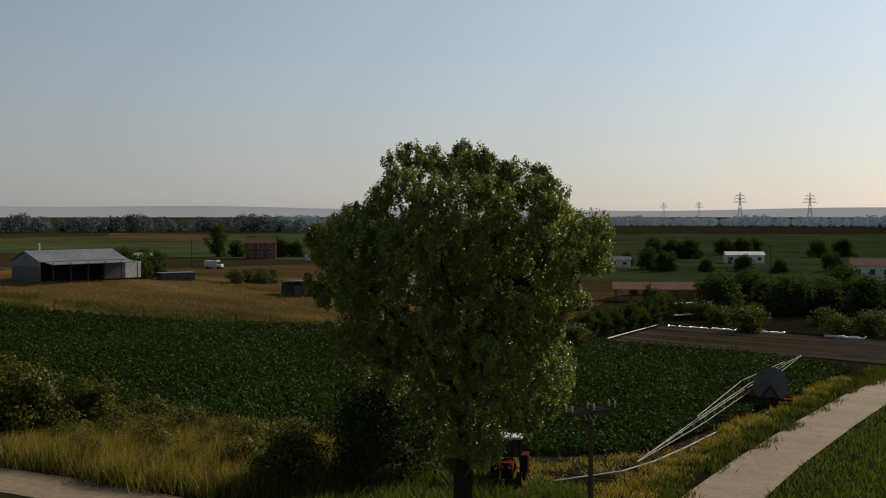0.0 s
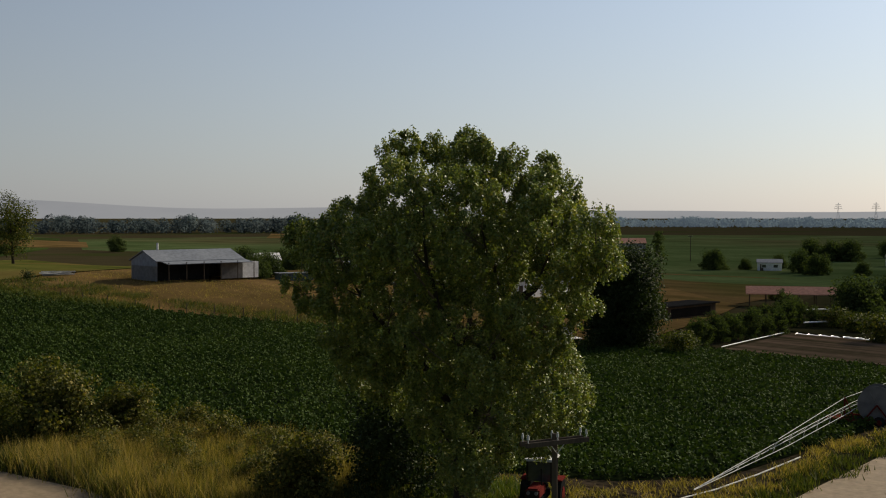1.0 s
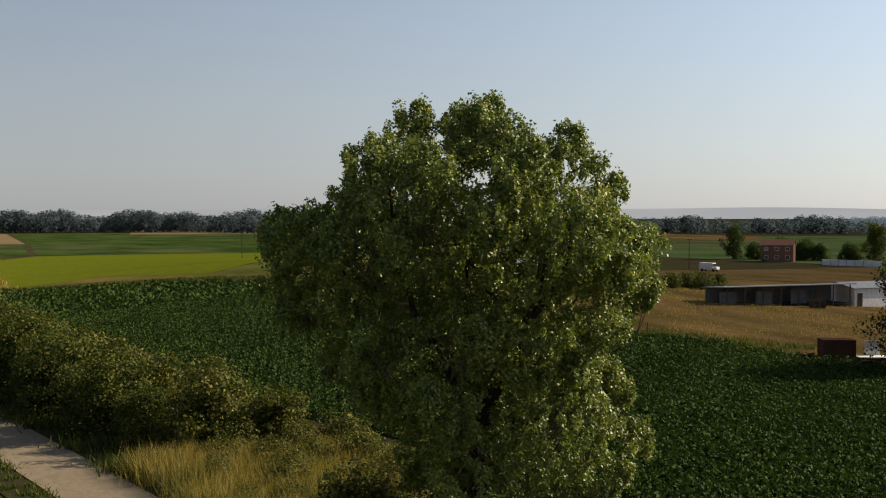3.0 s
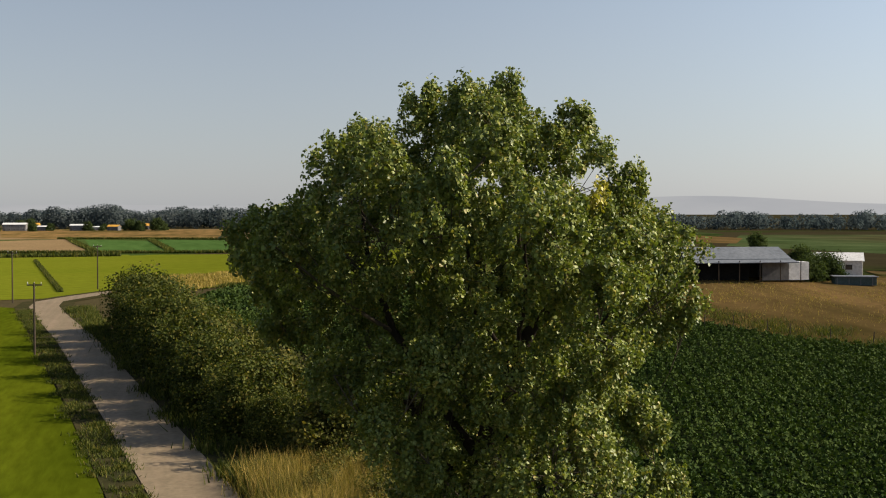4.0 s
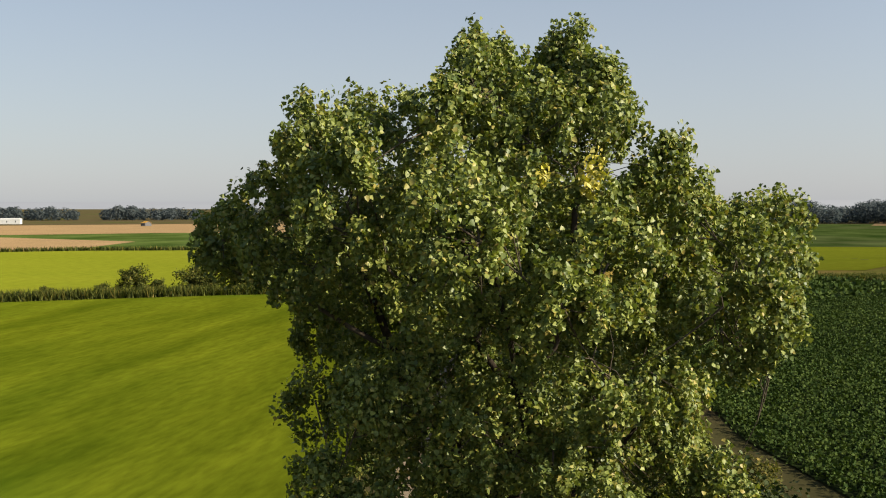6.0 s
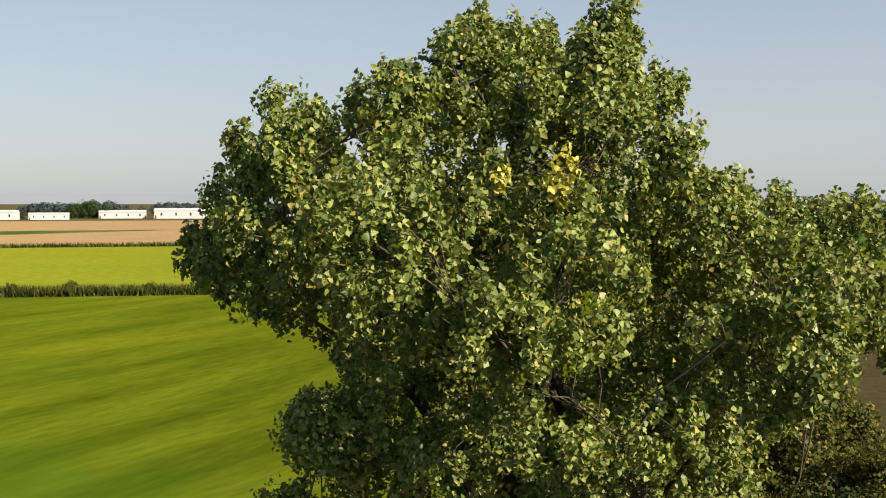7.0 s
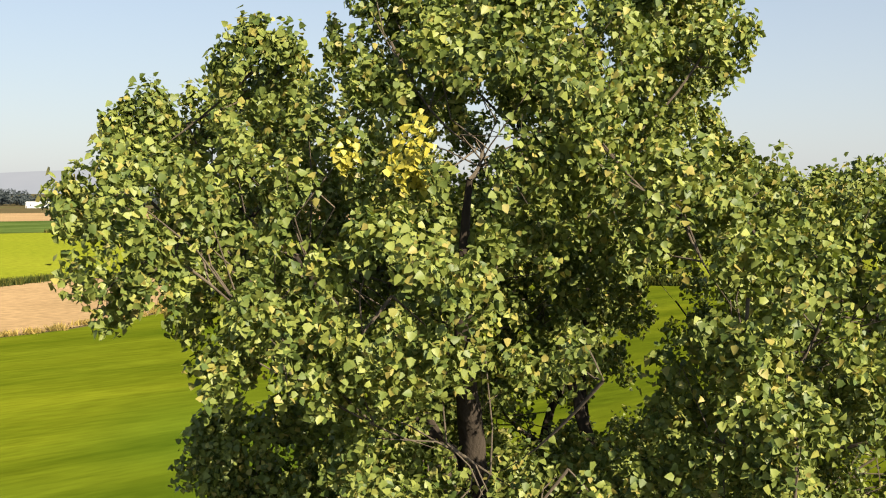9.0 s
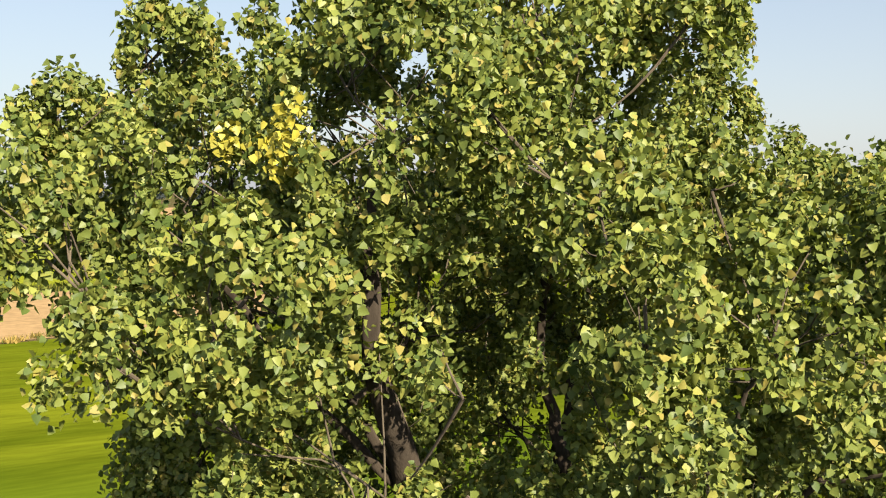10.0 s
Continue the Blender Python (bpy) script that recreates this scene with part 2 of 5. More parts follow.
def part(name, me, parent, label="", kind=""):
    ob = new(name, me)
    ob.parent = parent
    return tagged(ob, label, kind=kind)


def thing(name, at, label, category, group="", turn=0.0):
    ob = new(name)
    ob.empty_display_size = 0.3
    ob.matrix_world = pose(*at, 0, 0, turn)
    return tagged(ob, label, category, group)


def add_box(bm, lo, hi, m=None, bevel=0.0):
    c = [(a + b) / 2 for a, b in zip(lo, hi)]
    s = [abs(b - a) for a, b in zip(lo, hi)]
    mat = Matrix.Translation(c) @ Matrix.Diagonal((*s, 1))
    vs = bmesh.ops.create_cube(bm, size=1, matrix=(m @ mat) if m else mat)["verts"]
    if bevel:
        es = list({e for v in vs for e in v.link_edges})
        bmesh.ops.bevel(bm, geom=es, offset=bevel, segments=2, affect="EDGES")


def add_rod(bm, a, b, r, r2=None, sides=8):
    a, b = Vector(a), Vector(b)
    d = b - a
    m = Matrix.Translation((a + b) / 2) @ d.to_track_quat("Z", "Y").to_matrix().to_4x4()
    bmesh.ops.create_cone(bm, cap_ends=True, segments=sides, radius1=r, radius2=r if r2 is None else r2, depth=d.length, matrix=m)


def tube(path, radii, sides=7):
    """Vertices and triangles of a tapering tube along a path."""
    path, n = np.asarray(path, float), len(path)
    vs, fs = [], []
    for i in range(n):
        d = path[min(i + 1, n - 1)] - path[max(i - 1, 0)]
        d = d / (np.linalg.norm(d) + 1e-9)
        u = np.cross(d, (0.31, 0.93, 0.2))
        u /= np.linalg.norm(u) + 1e-9
        w = np.cross(d, u)
        a = np.arange(sides) / sides * 2 * np.pi
        vs.append(path[i] + radii[i] * (np.cos(a)[:, None] * u + np.sin(a)[:, None] * w))
    for i in range(n - 1):
        for k in range(sides):
            a, b = i * sides + k, i * sides + (k + 1) % sides
            fs += [(a, b, b + sides), (a, b + sides, a + sides)]
    return np.concatenate(vs), np.array(fs)


def join(parts):
    vs, fs, o = [], [], 0
    for v, f in parts:
        vs.append(v)
        fs.append(f + o)
        o += len(v)
    return np.concatenate(vs), np.concatenate(fs)


def leaves(pts, size, out=None, droop=0.35, spread=0.8, wide=0.42):
    """Folded leaves at the points: vertices and triangles. out: the way that each one faces."""
    n = len(pts)
    nr = rng.normal(size=(n, 3)) * spread
    if out is not None:
        nr += out
    nr += (0, 0, 0.35)
    nr /= np.linalg.norm(nr, axis=1)[:, None]
    d = rng.normal(size=(n, 3)) - (0, 0, droop * 2)
    d -= (d * nr).sum(1)[:, None] * nr
    d /= np.linalg.norm(d, axis=1)[:, None] + 1e-9
    w = np.cross(nr, d)
    s = (size * rng.uniform(0.65, 1.25, n))[:, None]
    v = np.stack([pts, pts + s * (0.42 * d + wide * w + 0.12 * nr), pts + s * d, pts + s * (0.42 * d - wide * w + 0.12 * nr)], 1).reshape(-1, 3)
    b = np.arange(n)[:, None] * 4
    f = np.concatenate([b + (0, 1, 2), b + (0, 2, 3)])
    return v, f


def clump_points(c, r, n, subs=12, tight=0.30, flat=0.85, tall=1.0):
    """Points in small tufts inside a ball; the tufts leave gaps. Also the way out from the middle."""
    s = rng.normal(size=(subs, 3))
    s /= np.linalg.norm(s, axis=1)[:, None]
    s *= rng.uniform(0.45, 0.95, (subs, 1)) * r
    k = rng.integers(0, subs, n)
    g = rng.normal(size=(n, 3))
    g /= np.maximum(1.0, np.linalg.norm(g, axis=1) / 1.7)[:, None]
    p = s[k] + g * (tight * r, tight * r, tight * r * tall)
    out = p / (np.linalg.norm(p, axis=1)[:, None] + 1e-6)
    p[:, 2] *= flat
    return p + np.asarray(c), out


def blades(pts, height, width, lean=0.35):
    """Upright grass blades: one slim triangle each."""
    n = len(pts)
    a = rng.uniform(0, 2 * np.pi, n)
    w = np.stack([np.cos(a), np.sin(a), np.zeros(n)], 1) * (width * 0.5)
    h = height * rng.uniform(0.6, 1.3, n)
    tip = pts + np.stack([rng.normal(size=n) * lean * h, rng.normal(size=n) * lean * h, h], 1)
    v = np.stack([pts - w, pts + w, tip], 1).reshape(-1, 3)
    return v, np.arange(3 * n).reshape(-1, 3)


def relief(x, y):
    """Gentle swell of the plain to the north-west."""
    return 5.6 * np.exp(-((x + 150) / np.where(x > -150, 78.0, 140.0)) ** 2 - ((y - 66) / np.where(y > 66, 60.0, 45.0)) ** 2)


def inside(poly, x, y):
    c = np.zeros(np.shape(x), bool)
    for (x1, y1), (x2, y2) in zip(poly, poly[1:] + poly[:1]):
        if y1 != y2:
            c ^= ((y1 > y) != (y2 > y)) & (x < (x2 - x1) * (y - y1) / (y2 - y1) + x1)
    return c


def scatter(poly, n):
    """n random points of the polygon, on the ground."""
    a = np.array(poly)
    got = np.zeros((0, 2))
    while len(got) < n:
        q = rng.uniform(a.min(0), a.max(0), (2 * n + 50, 2))
        got = np.concatenate([got, q[inside(poly, q[:, 0], q[:, 1])]])
    got = got[:n]
    return np.column_stack([got, relief(got[:, 0], got[:, 1])])


def field(name, poly, height, mat, label, cell=11.0):
    """A field: its outline filled with cells that follow the ground, a little above it."""
    bm = bmesh.new()
    bm.faces.new([bm.verts.new((x, y, 0)) for x, y in poly])
    a = np.array(poly)
    lo, hi = a.min(0), a.max(0)
    cell = max(cell, max(hi - lo) / 34)
    for ax in (0, 1):
        for k in np.arange(lo[ax] + cell, hi[ax], cell):
            co, no = [0, 0, 0], [0, 0, 0]
            co[ax], no[ax] = k, 1
            bmesh.ops.bisect_plane(bm, geom=bm.verts[:] + bm.edges[:] + bm.faces[:], plane_co=co, plane_no=no)
    for v in bm.verts:
        v.co.z = relief(v.co.x, v.co.y) + height
    ob = new(name, bm_mesh(name, bm, mat))
    if ob.data.polygons and ob.data.polygons[0].normal.z < 0:
        ob.data.flip_normals()
    return tagged(ob, label, "field", kind="structure")


def strip(centre, half):
    """Outline of a band of the given half width along a line."""
    c = np.array(centre, float)
    d = np.gradient(c, axis=0)
    d /= np.linalg.norm(d, axis=1)[:, None]
    n = np.stack([-d[:, 1], d[:, 0]], 1)
    h = np.broadcast_to(np.asarray(half, float), len(c))[:, None]
    return [tuple(p) for p in np.concatenate([c + n * h, (c - n * h)[::-1]])]


# ---- ground and fields ----
radii = np.concatenate([np.linspace(0, 420, 43), np.geomspace(460, 4600, 14)])
gv, gf, seg = [(0, 0, 0)], [], 72
for i, r in enumerate(radii[1:]):
    for k in range(seg):
        a = 2 * math.pi * k / seg
        x, y = r * math.cos(a), r * math.sin(a)
        gv.append((x, y, float(relief(x, y)) - 0.18 * min(1.0, float(relief(x, y)))))
for k in range(seg):
    gf.append((0, 1 + k, 1 + (k + 1) % seg))
for i in range(len(radii) - 2):
    for k in range(seg):
        a, b = 1 + i * seg + k, 1 + i * seg + (k + 1) % seg
        gf += [(a, a + seg, b + seg), (a, b + seg, b)]
tagged(new("ground", tri_mesh("ground", gv, gf, M["earth"])), "dry brown and green plain with mixed soil and weeds", "ground", kind="structure")

WEST = [(62, -11.6), (30, -9.4), (14, -8.2), (4, -6.4), (-10, -5.3), (-20, -5.1), (-31, -6.5), (-60, -10.5), (-107, -17.1), (-140, -22.6), (-156, -24.9), (-166, -25), (-176, -21), (-200, -8)]
NORTH = [(10.6, -9.5), (10.2, -2), (7.7, 10.3), (6.0, 23.6), (4.6, 38.6), (3.6, 52.6), (3.4, 72.6), (4.5, 112.6), (8.0, 172.6)]
CROP = [(-32.0, 14.5), (-11.0, 15.2), (-5.0, 18.0), (-1.1, 22.6), (-1.4, 45.6), (-2.6, 68.6), (-16.0, 73.6), (-32.0, 72.5), (-52.1, 61.2), (-62.2, 60.5), (-73.3, 51.7), (-97.4, 44.3), (-113.4, 41.8), (-140.4, 42.3), (-157.4, 36.3), (-176.4, 22.3), (-185.6, 4.3), (-150, -8), (-133, -2), (-77.3, 6.9), (-48.8, 10.0)]
GREEN = [(-20, -9.9), (-32, -10.9), (-43, -12.4), (-66, -15.7), (-96, -20.2), (-155, -28.8), (-168, -42), (-158, -63), (-139, -92), (-118, -125), (-97, -156), (-60, -112), (-44, -104), (-20, -99), (60, -80), (60, -14)]
YELLOW = [(-172, -36), (-160, -66), (-140, -94), (-118, -130), (-98, -160), (-76, -173), (-40, -153), (60, -133), (130, -400), (-170, -374), (-251, -272), (-330, -170), (-352, -90), (-374, -20), (-366, 26), (-300, 34), (-240, 16), (-190, 5), (-177, -12)]
field("field_green", GREEN, 0.05, M["green"], "mown bright green fodder field with faint swaths")
field("field_yellow", YELLOW, 0.05, M["yellow"], "yellow-green ripening field behind a hedge")
field("field_crop", CROP, 0.05, M["crop_soil"], "dark soil under low leafy crop rows")
field("field_tan", [(-141.4, 44.3), (-113.4, 43.3), (-97.4, 45.8), (-73.3, 53.7), (-62.2, 62.0), (-52.1, 63.2), (-42.1, 75.4), (-50.1, 102.2), (-62.2, 131.9), (-97.4, 166.3), (-152.4, 161.3), (-177.4, 131.3), (-162.4, 96.3), (-144.4, 71.3), (-139.4, 53.3)], 0.05, M["tan"], "dry tan stubble field with sparse weeds")
field("field_tilled", [(-32.0, 75.5), (-35.0, 96.5), (-6.0, 97.6), (1.0, 96.6), (0.0, 74.6), (-11.0, 76.6)], 0.06, M["brown"], "furrowed brown ploughed field")
field("field_stubble", [(-97, -157), (-60, -113), (-44, -105), (-20, -100), (40, -85), (60, -130), (-40, -150), (-76, -170)], 0.06, M["stubble"], "pale harvested stubble field")
field("field_west", [(-186.6, 4.3), (-177.4, 23.3), (-158.4, 37.3), (-142.4, 43.3), (-141.4, 53.3), (-146.4, 71.3), (-164.4, 97.3), (-202.3, 121.2), (-330, 150), (-330, 60), (-240.7, 8.4)], 0.05, M["pasture"], "green and straw-coloured weedy pasture")
field("field_west_yellow", [(-192.6, 4.3), (-202.3, 27.2), (-174.4, 40.3), (-188.4, 50.3), (-260.1, 95.1), (-361, 142), (-400, 130), (-390, 40), (-300, 0)], 0.09, M["yellow"], "yellow-green field strip")
field("field_far_green", [(-364, -20), (-354, -90), (-332, -170), (-252, -274), (-172, -376), (130, -403), (150, -570), (-240, -520), (-420, -390), (-560, -240), (-600, -60), (-580, 60), (-400, 40)], 0.05, M["dark_green"], "dark green field in the distance")
field("field_far_brown", [(-602, -60), (-562, -240), (-422, -392), (-242, -522), (150, -574), (170, -820), (-330, -700), (-600, -600), (-850, -330), (-920, -80), (-900, 90), (-582, 62)], 0.05, M["stubble"], "pale harvested fields in the distance")
field("field_north_green", [(-20, 190), (-110, 190), (-220, 240), (-420, 220), (-620, 330), (-560, 640), (-200, 820), (260, 700), (180, 300), (60, 200)], 0.05, M["north_green"], "green fields stretching to the woods")
field("field_northwest", [(-400, 42), (-580, 64), (-900, 92), (-1000, 420), (-640, 330), (-440, 215), (-330, 130)], 0.05, M["dark_green"], "mixed dark green fields")
field("field_far_straw", [(-690, 531), (-581, 529), (-480, 436), (-562, 427)], 0.1, M["tan"], "dry straw strip among the far green fields")
field("field_far_straw_west", [(-640, 300), (-600, 250), (-470, 222), (-450, 240), (-540, 290)], 0.1, M["tan"], "dry straw strip among the far green fields")
field("field_east_green", [(13.6, -10), (11.3, 10.3), (9.4, 23.6), (8.0, 38.6), (7.2, 52.6), (7.4, 92.6), (58.0, 92.6), (60, -10)], 0.05, M["mid_green"], "lush green verge and field beside the road")
field("field_gardens", [(-38.0, 99.0), (1.0, 98.1), (6.0, 132.6), (10.0, 190.6), (-74.3, 189.7), (-58.2, 142.0), (-44.1, 114.4)], 0.05, M["verge"], "dark weedy garden plots")
field("field_dry_north", [(-64.2, 132.9), (-98.4, 167.3), (-153.4, 162.3), (-180.4, 133.3), (-214.0, 151.1), (-205.8, 232.4), (-120.7, 236.4), (-76.3, 193.6)], 0.05, M["dry_ground"], "brown dry grassland between farm buildings")
field("field_west_far_straw", [(-1399.4, 289.4), (-1139.0, 485.3), (-796.4, 337.0), (-845.7, 168.8)], 0.12, M["stubble"], "straw-coloured strip among far green fields")
field("field_far_plot", [(-570, -82), (-598, -53.6), (-407, -31.7), (-400, -62)], 0.1, M["stubble"], "pale dry plot between green fields")
field("field_far_plot_green", [(-584, -44), (-554, -13.2), (-400, -4.5), (-400, -29.9)], 0.1, M["plot_green"], "bright green vegetable plot in the distance")
field("field_far_plot_lush", [(-576, -10.7), (-556, 25), (-395, 17.3), (-400, -3.3)], 0.1, M["plot_green"], "bright green vegetable plot in the distance")
field("field_far_plot_brown", [(-923, -125), (-880, 54), (-616, 36), (-604, -60), (-646, -91)], 0.1, M["tan"], "dry orange-brown stubble strip in the distance")
field("field_far_tan", [(-258, -277), (-336, -176), (-420, -190), (-500, -330), (-360, -352), (-300, -305)], 0.1, M["stubble"], "pale ploughed strip beyond the yellow field")
field("yard_dirt", [(-16.0, 14.9), (-11.0, 15.0), (-5.0, 17.8), (-0.9, 22.6), (-1.2, 45.6), (-0.2, 45.6), (1.4, 24.6), (2.9, 11.5), (2.2, 6.1), (-9.7, 10.3)], 0.07, M["dirt"], "bare dry dirt patch with wheel ruts")
field("verge_west", strip(WEST[4:], 4.2), 0.08, M["verge"], "weedy road verge")
field("verge_north", strip(NORTH[1:], 4.2), 0.08, M["verge"], "weedy road verge")
tagged(field("road_west", strip(WEST, 2.15), 0.12, M["road"], "pale compacted dirt road", 6.0), category="road")
tagged(field("road_north", strip(NORTH, 1.95), 0.14, M["road"], "pale compacted dirt road", 6.0), category="road")

# ---- the big poplar ----
TREE = Vector((-0.4, 0.7, 0))
poplar = thing("poplar_tree", tuple(TREE), "tall spreading poplar with dense green leaves and a few yellow ones", "tree")
BASE = np.array(TREE)
trunk_line = [(-0.4, 0.7, -0.2), (-0.4, 0.7, 0.5), (-0.38, 0.7, 1.4), (-0.36, 0.75, 3.5), (-0.4, 0.85, 6.0), (0.2, 0.8, 7.7), (1.2, 0.7, 9.1), (2.3, 1.3, 11.3), (3.1, 2.0, 12.6), (3.3, 2.2, 14.8)]
trunk_r = [0.74, 0.57, 0.48, 0.43, 0.38, 0.30, 0.25, 0.18, 0.12, 0.04]
skeleton = []


def smooth_line(pts, radii, steps=4):
    """A curve through the points, and the radii along it."""
    p = np.asarray(pts, float)
    q = np.vstack([2 * p[0] - p[1], p, 2 * p[-1] - p[-2]])
    line, rr = [], []
    for i in range(len(p) - 1):
        a, b, c, d = q[i:i + 4]
        for t in np.arange(steps) / steps:
            line.append(0.5 * (2 * b + (c - a) * t + (2 * a - 5 * b + 4 * c - d) * t * t + (3 * b - a - 3 * c + d) * t ** 3))
            rr.append(radii[i] * (1 - t) + radii[i + 1] * t)
    return np.array(line + [p[-1]]), np.array(rr + [radii[-1]])


line, rr = smooth_line(trunk_line, trunk_r, 5)
line[3:] += rng.normal(size=(len(line) - 3, 3)) * 0.025
part("trunk", tri_mesh("trunk", *tube(line - BASE, rr * rng.uniform(0.94, 1.06, len(rr)), 16), M["bark"], True), poplar, "grey-brown furrowed trunk")
skeleton += list(zip(line[8:], rr[8:]))
# the main limbs, in world metres, each from its crotch outwards
for limb in ([(-0.4, 0.85, 6.0), (-0.6, 1.0, 8.6), (-0.4, 1.1, 10.9), (-0.4, 0.6, 12.2), (-0.7, 0.5, 16.0)],
             [(-0.4, 1.08, 10.6), (-1.15, 0.4, 11.8), (-2.4, -0.5, 13.6), (-3.0, -0.8, 15.4)],
             [(-0.38, 0.8, 5.6), (-1.2, -0.6, 8.4), (-2.2, -1.5, 9.8), (-3.4, -2.0, 11.0), (-4.4, -2.4, 12.8)],
             [(2.0, 1.1, 10.7), (3.6, 0.9, 12.4), (4.6, 0.6, 13.8)],
             [(0.2, 0.8, 7.6), (0.5, -1.0, 10.0), (0.6, -2.4, 12.8), (0.7, -2.8, 15.4)],
             [(2.0, 1.1, 10.8), (2.6, -0.8, 12.8), (3.4, -2.4, 14.4)],
             [(-0.37, 0.75, 3.2), (1.0, 1.6, 5.2), (2.8, 2.0, 7.4)],
             [(-0.36, 0.75, 3.6), (-2.2, 0.9, 6.2), (-4.8, 0.7, 8.6)],
             [(-0.38, 0.8, 5.2), (-1.8, 2.2, 8.8), (-3.4, 3.4, 11.2), (-4.2, 4.0, 13.2)],
             [(-0.37, 0.78, 4.4), (-0.9, 2.2, 6.4), (-0.4, 3.2, 9.4), (0.2, 4.8, 12.4)],
             [(-0.37, 0.78, 4.6), (1.0, 0.2, 6.0), (2.2, -0.4, 7.2)]):
    line, rr = smooth_line(limb, np.linspace(0.17 if 5.5 < limb[0][2] < 9 else 0.07, 0.03, len(limb)), 4)
    line[1:] += rng.normal(size=(len(line) - 1, 3)) * 0.04
    part("limb", tri_mesh("limb", *tube(line - BASE, rr, 9), M["bark"], True), poplar, "bare dark limb")
    skeleton += list(zip(line, rr))

LOBES = []
YELLOW_TUFT = np.array((4.7, 2.4, 15.4))


def lobes(side, balls):
    """Rounded masses of the crown on one side: x, y, z, size."""
    LOBES.extend(balls)


lobes("east, lower", [(1.5, -1.0, 4.4, 0.99), (2.5, -1.7, 4.7, 0.78), (0.4, 0.4, 5.1, 1.60), (1.8, 2.5, 5.4, 0.78), (2.2, -0.3, 6.8, 2.04), (2.9, 1.8, 7.9, 2.04), (3.2, -1.7, 8.6, 0.78), (3.2, -2.8, 9.2, 0.62), (3.9, 1.8, 10.0, 0.62), (1.5, -1.0, 10.3, 2.04), (3.6, 0.4, 10.3, 1.11)])
lobes("east, middle", [(3.9, -1.0, 11.0, 0.78), (4.2, -1.6, 11.0, 0.62), (2.9, 3.5, 11.4, 1.05), (3.9, 2.5, 11.7, 1.48), (3.9, 4.8, 12.7, 0.50), (1.5, 0.4, 12.8, 2.04), (6.0, 2.1, 12.8, 0.78), (5.0, 2.8, 13.5, 1.05)])
lobes("east, upper", [(4.3, 0.4, 13.8, 2.04), (6.7, 0.4, 14.2, 1.05), (5.3, -1.7, 14.5, 0.99), (2.9, 2.1, 15.2, 1.78), (5.5, -1.5, 15.4, 0.50), (4.1, -2.7, 15.6, 0.62), (4.6, -0.2, 16.2, 0.62), (2.9, 0.4, 16.6, 0.99), (2.6, 2.5, 16.8, 0.62), (0.1, 0.4, 17.0, 1.05), (1.8, 0.0, 17.0, 0.78), (0.9, 0.1, 17.6, 0.62)])
lobes("north, lower", [(-2.7, 3.2, 3.7, 0.99), (-1.0, 3.9, 4.4, 0.78), (1.1, 4.7, 4.9, 0.62), (0.4, 4.2, 5.1, 0.78), (-1.3, 2.5, 6.1, 2.04), (1.8, 3.9, 6.8, 1.71), (2.4, 5.3, 7.3, 0.62), (-0.3, 4.2, 7.9, 0.78), (1.6, 5.1, 8.8, 0.62), (1.2, 4.9, 9.2, 0.62), (0.8, 2.8, 9.6, 2.10), (-0.3, 3.2, 10.3, 1.78), (-2.0, 2.5, 10.3, 1.78)])
lobes("north, middle", [(2.0, 5.9, 12.0, 0.62), (1.8, 4.9, 12.1, 1.05), (-2.7, 6.3, 12.4, 0.99), (-2.0, 4.6, 13.1, 1.92), (0.4, 5.3, 13.1, 1.44), (2.5, 5.6, 13.5, 0.78)])
lobes("north, upper", [(-1.3, 6.3, 13.8, 1.11), (0.4, 2.1, 14.5, 1.05), (1.8, 4.2, 14.5, 0.78), (-0.6, 3.5, 14.5, 0.78), (2.9, 3.8, 15.3, 0.62), (0.8, 2.1, 16.3, 1.16), (-1.3, 2.6, 16.8, 0.62), (-1.3, 1.8, 17.0, 0.99), (-1.3, 1.7, 17.6, 0.62), (-1.2, 1.9, 18.1, 0.50)])
lobes("west, lower", [(-1.3, 1.4, 3.7, 0.99), (-4.1, 2.8, 5.4, 0.70), (-5.2, 2.1, 6.1, 0.78), (-4.4, -0.3, 7.0, 0.62), (-6.2, 1.4, 7.2, 1.05), (-3.1, 1.1, 7.5, 2.10), (-5.5, 0.4, 8.6, 2.01), (-3.1, -1.4, 8.6, 1.11), (-4.8, 0.7, 8.9, 2.10), (-4.5, -2.1, 9.3, 0.99), (-6.6, -0.7, 9.6, 1.05), (-6.2, 2.8, 10.0, 1.05), (-5.5, -2.4, 10.0, 0.78)])
lobes("west, middle", [(-6.6, 1.1, 11.0, 1.05), (-7.0, -1.0, 11.8, 0.62), (-4.5, 3.2, 12.1, 2.04), (-4.1, -3.1, 12.1, 2.01), (-6.6, -1.7, 12.4, 0.78), (-6.9, 1.1, 12.8, 0.70), (-4.1, 4.2, 13.1, 2.10), (-1.7, -0.7, 13.5, 2.10)])
lobes("west, upper", [(-4.1, -1.7, 13.8, 2.04), (-6.2, -2.8, 13.8, 0.78), (-6.2, 1.8, 14.2, 0.99), (-2.4, 2.5, 14.2, 0.78), (-6.2, 3.5, 14.2, 0.78), (-1.7, 0.4, 14.5, 1.48), (-6.6, -0.3, 14.5, 1.05), (-4.1, 0.7, 14.5, 1.05), (-4.8, -0.3, 15.6, 0.78), (-2.4, 0.4, 16.6, 1.40), (-3.8, 0.0, 17.0, 1.05), (-2.7, 1.4, 17.8, 0.62), (-2.8, -0.3, 18.0, 0.62)])
lobes("south, lower", [(-1.0, -0.7, 6.5, 1.05), (-1.0, -0.7, 9.3, 2.04), (0.8, -3.5, 10.3, 0.78)])
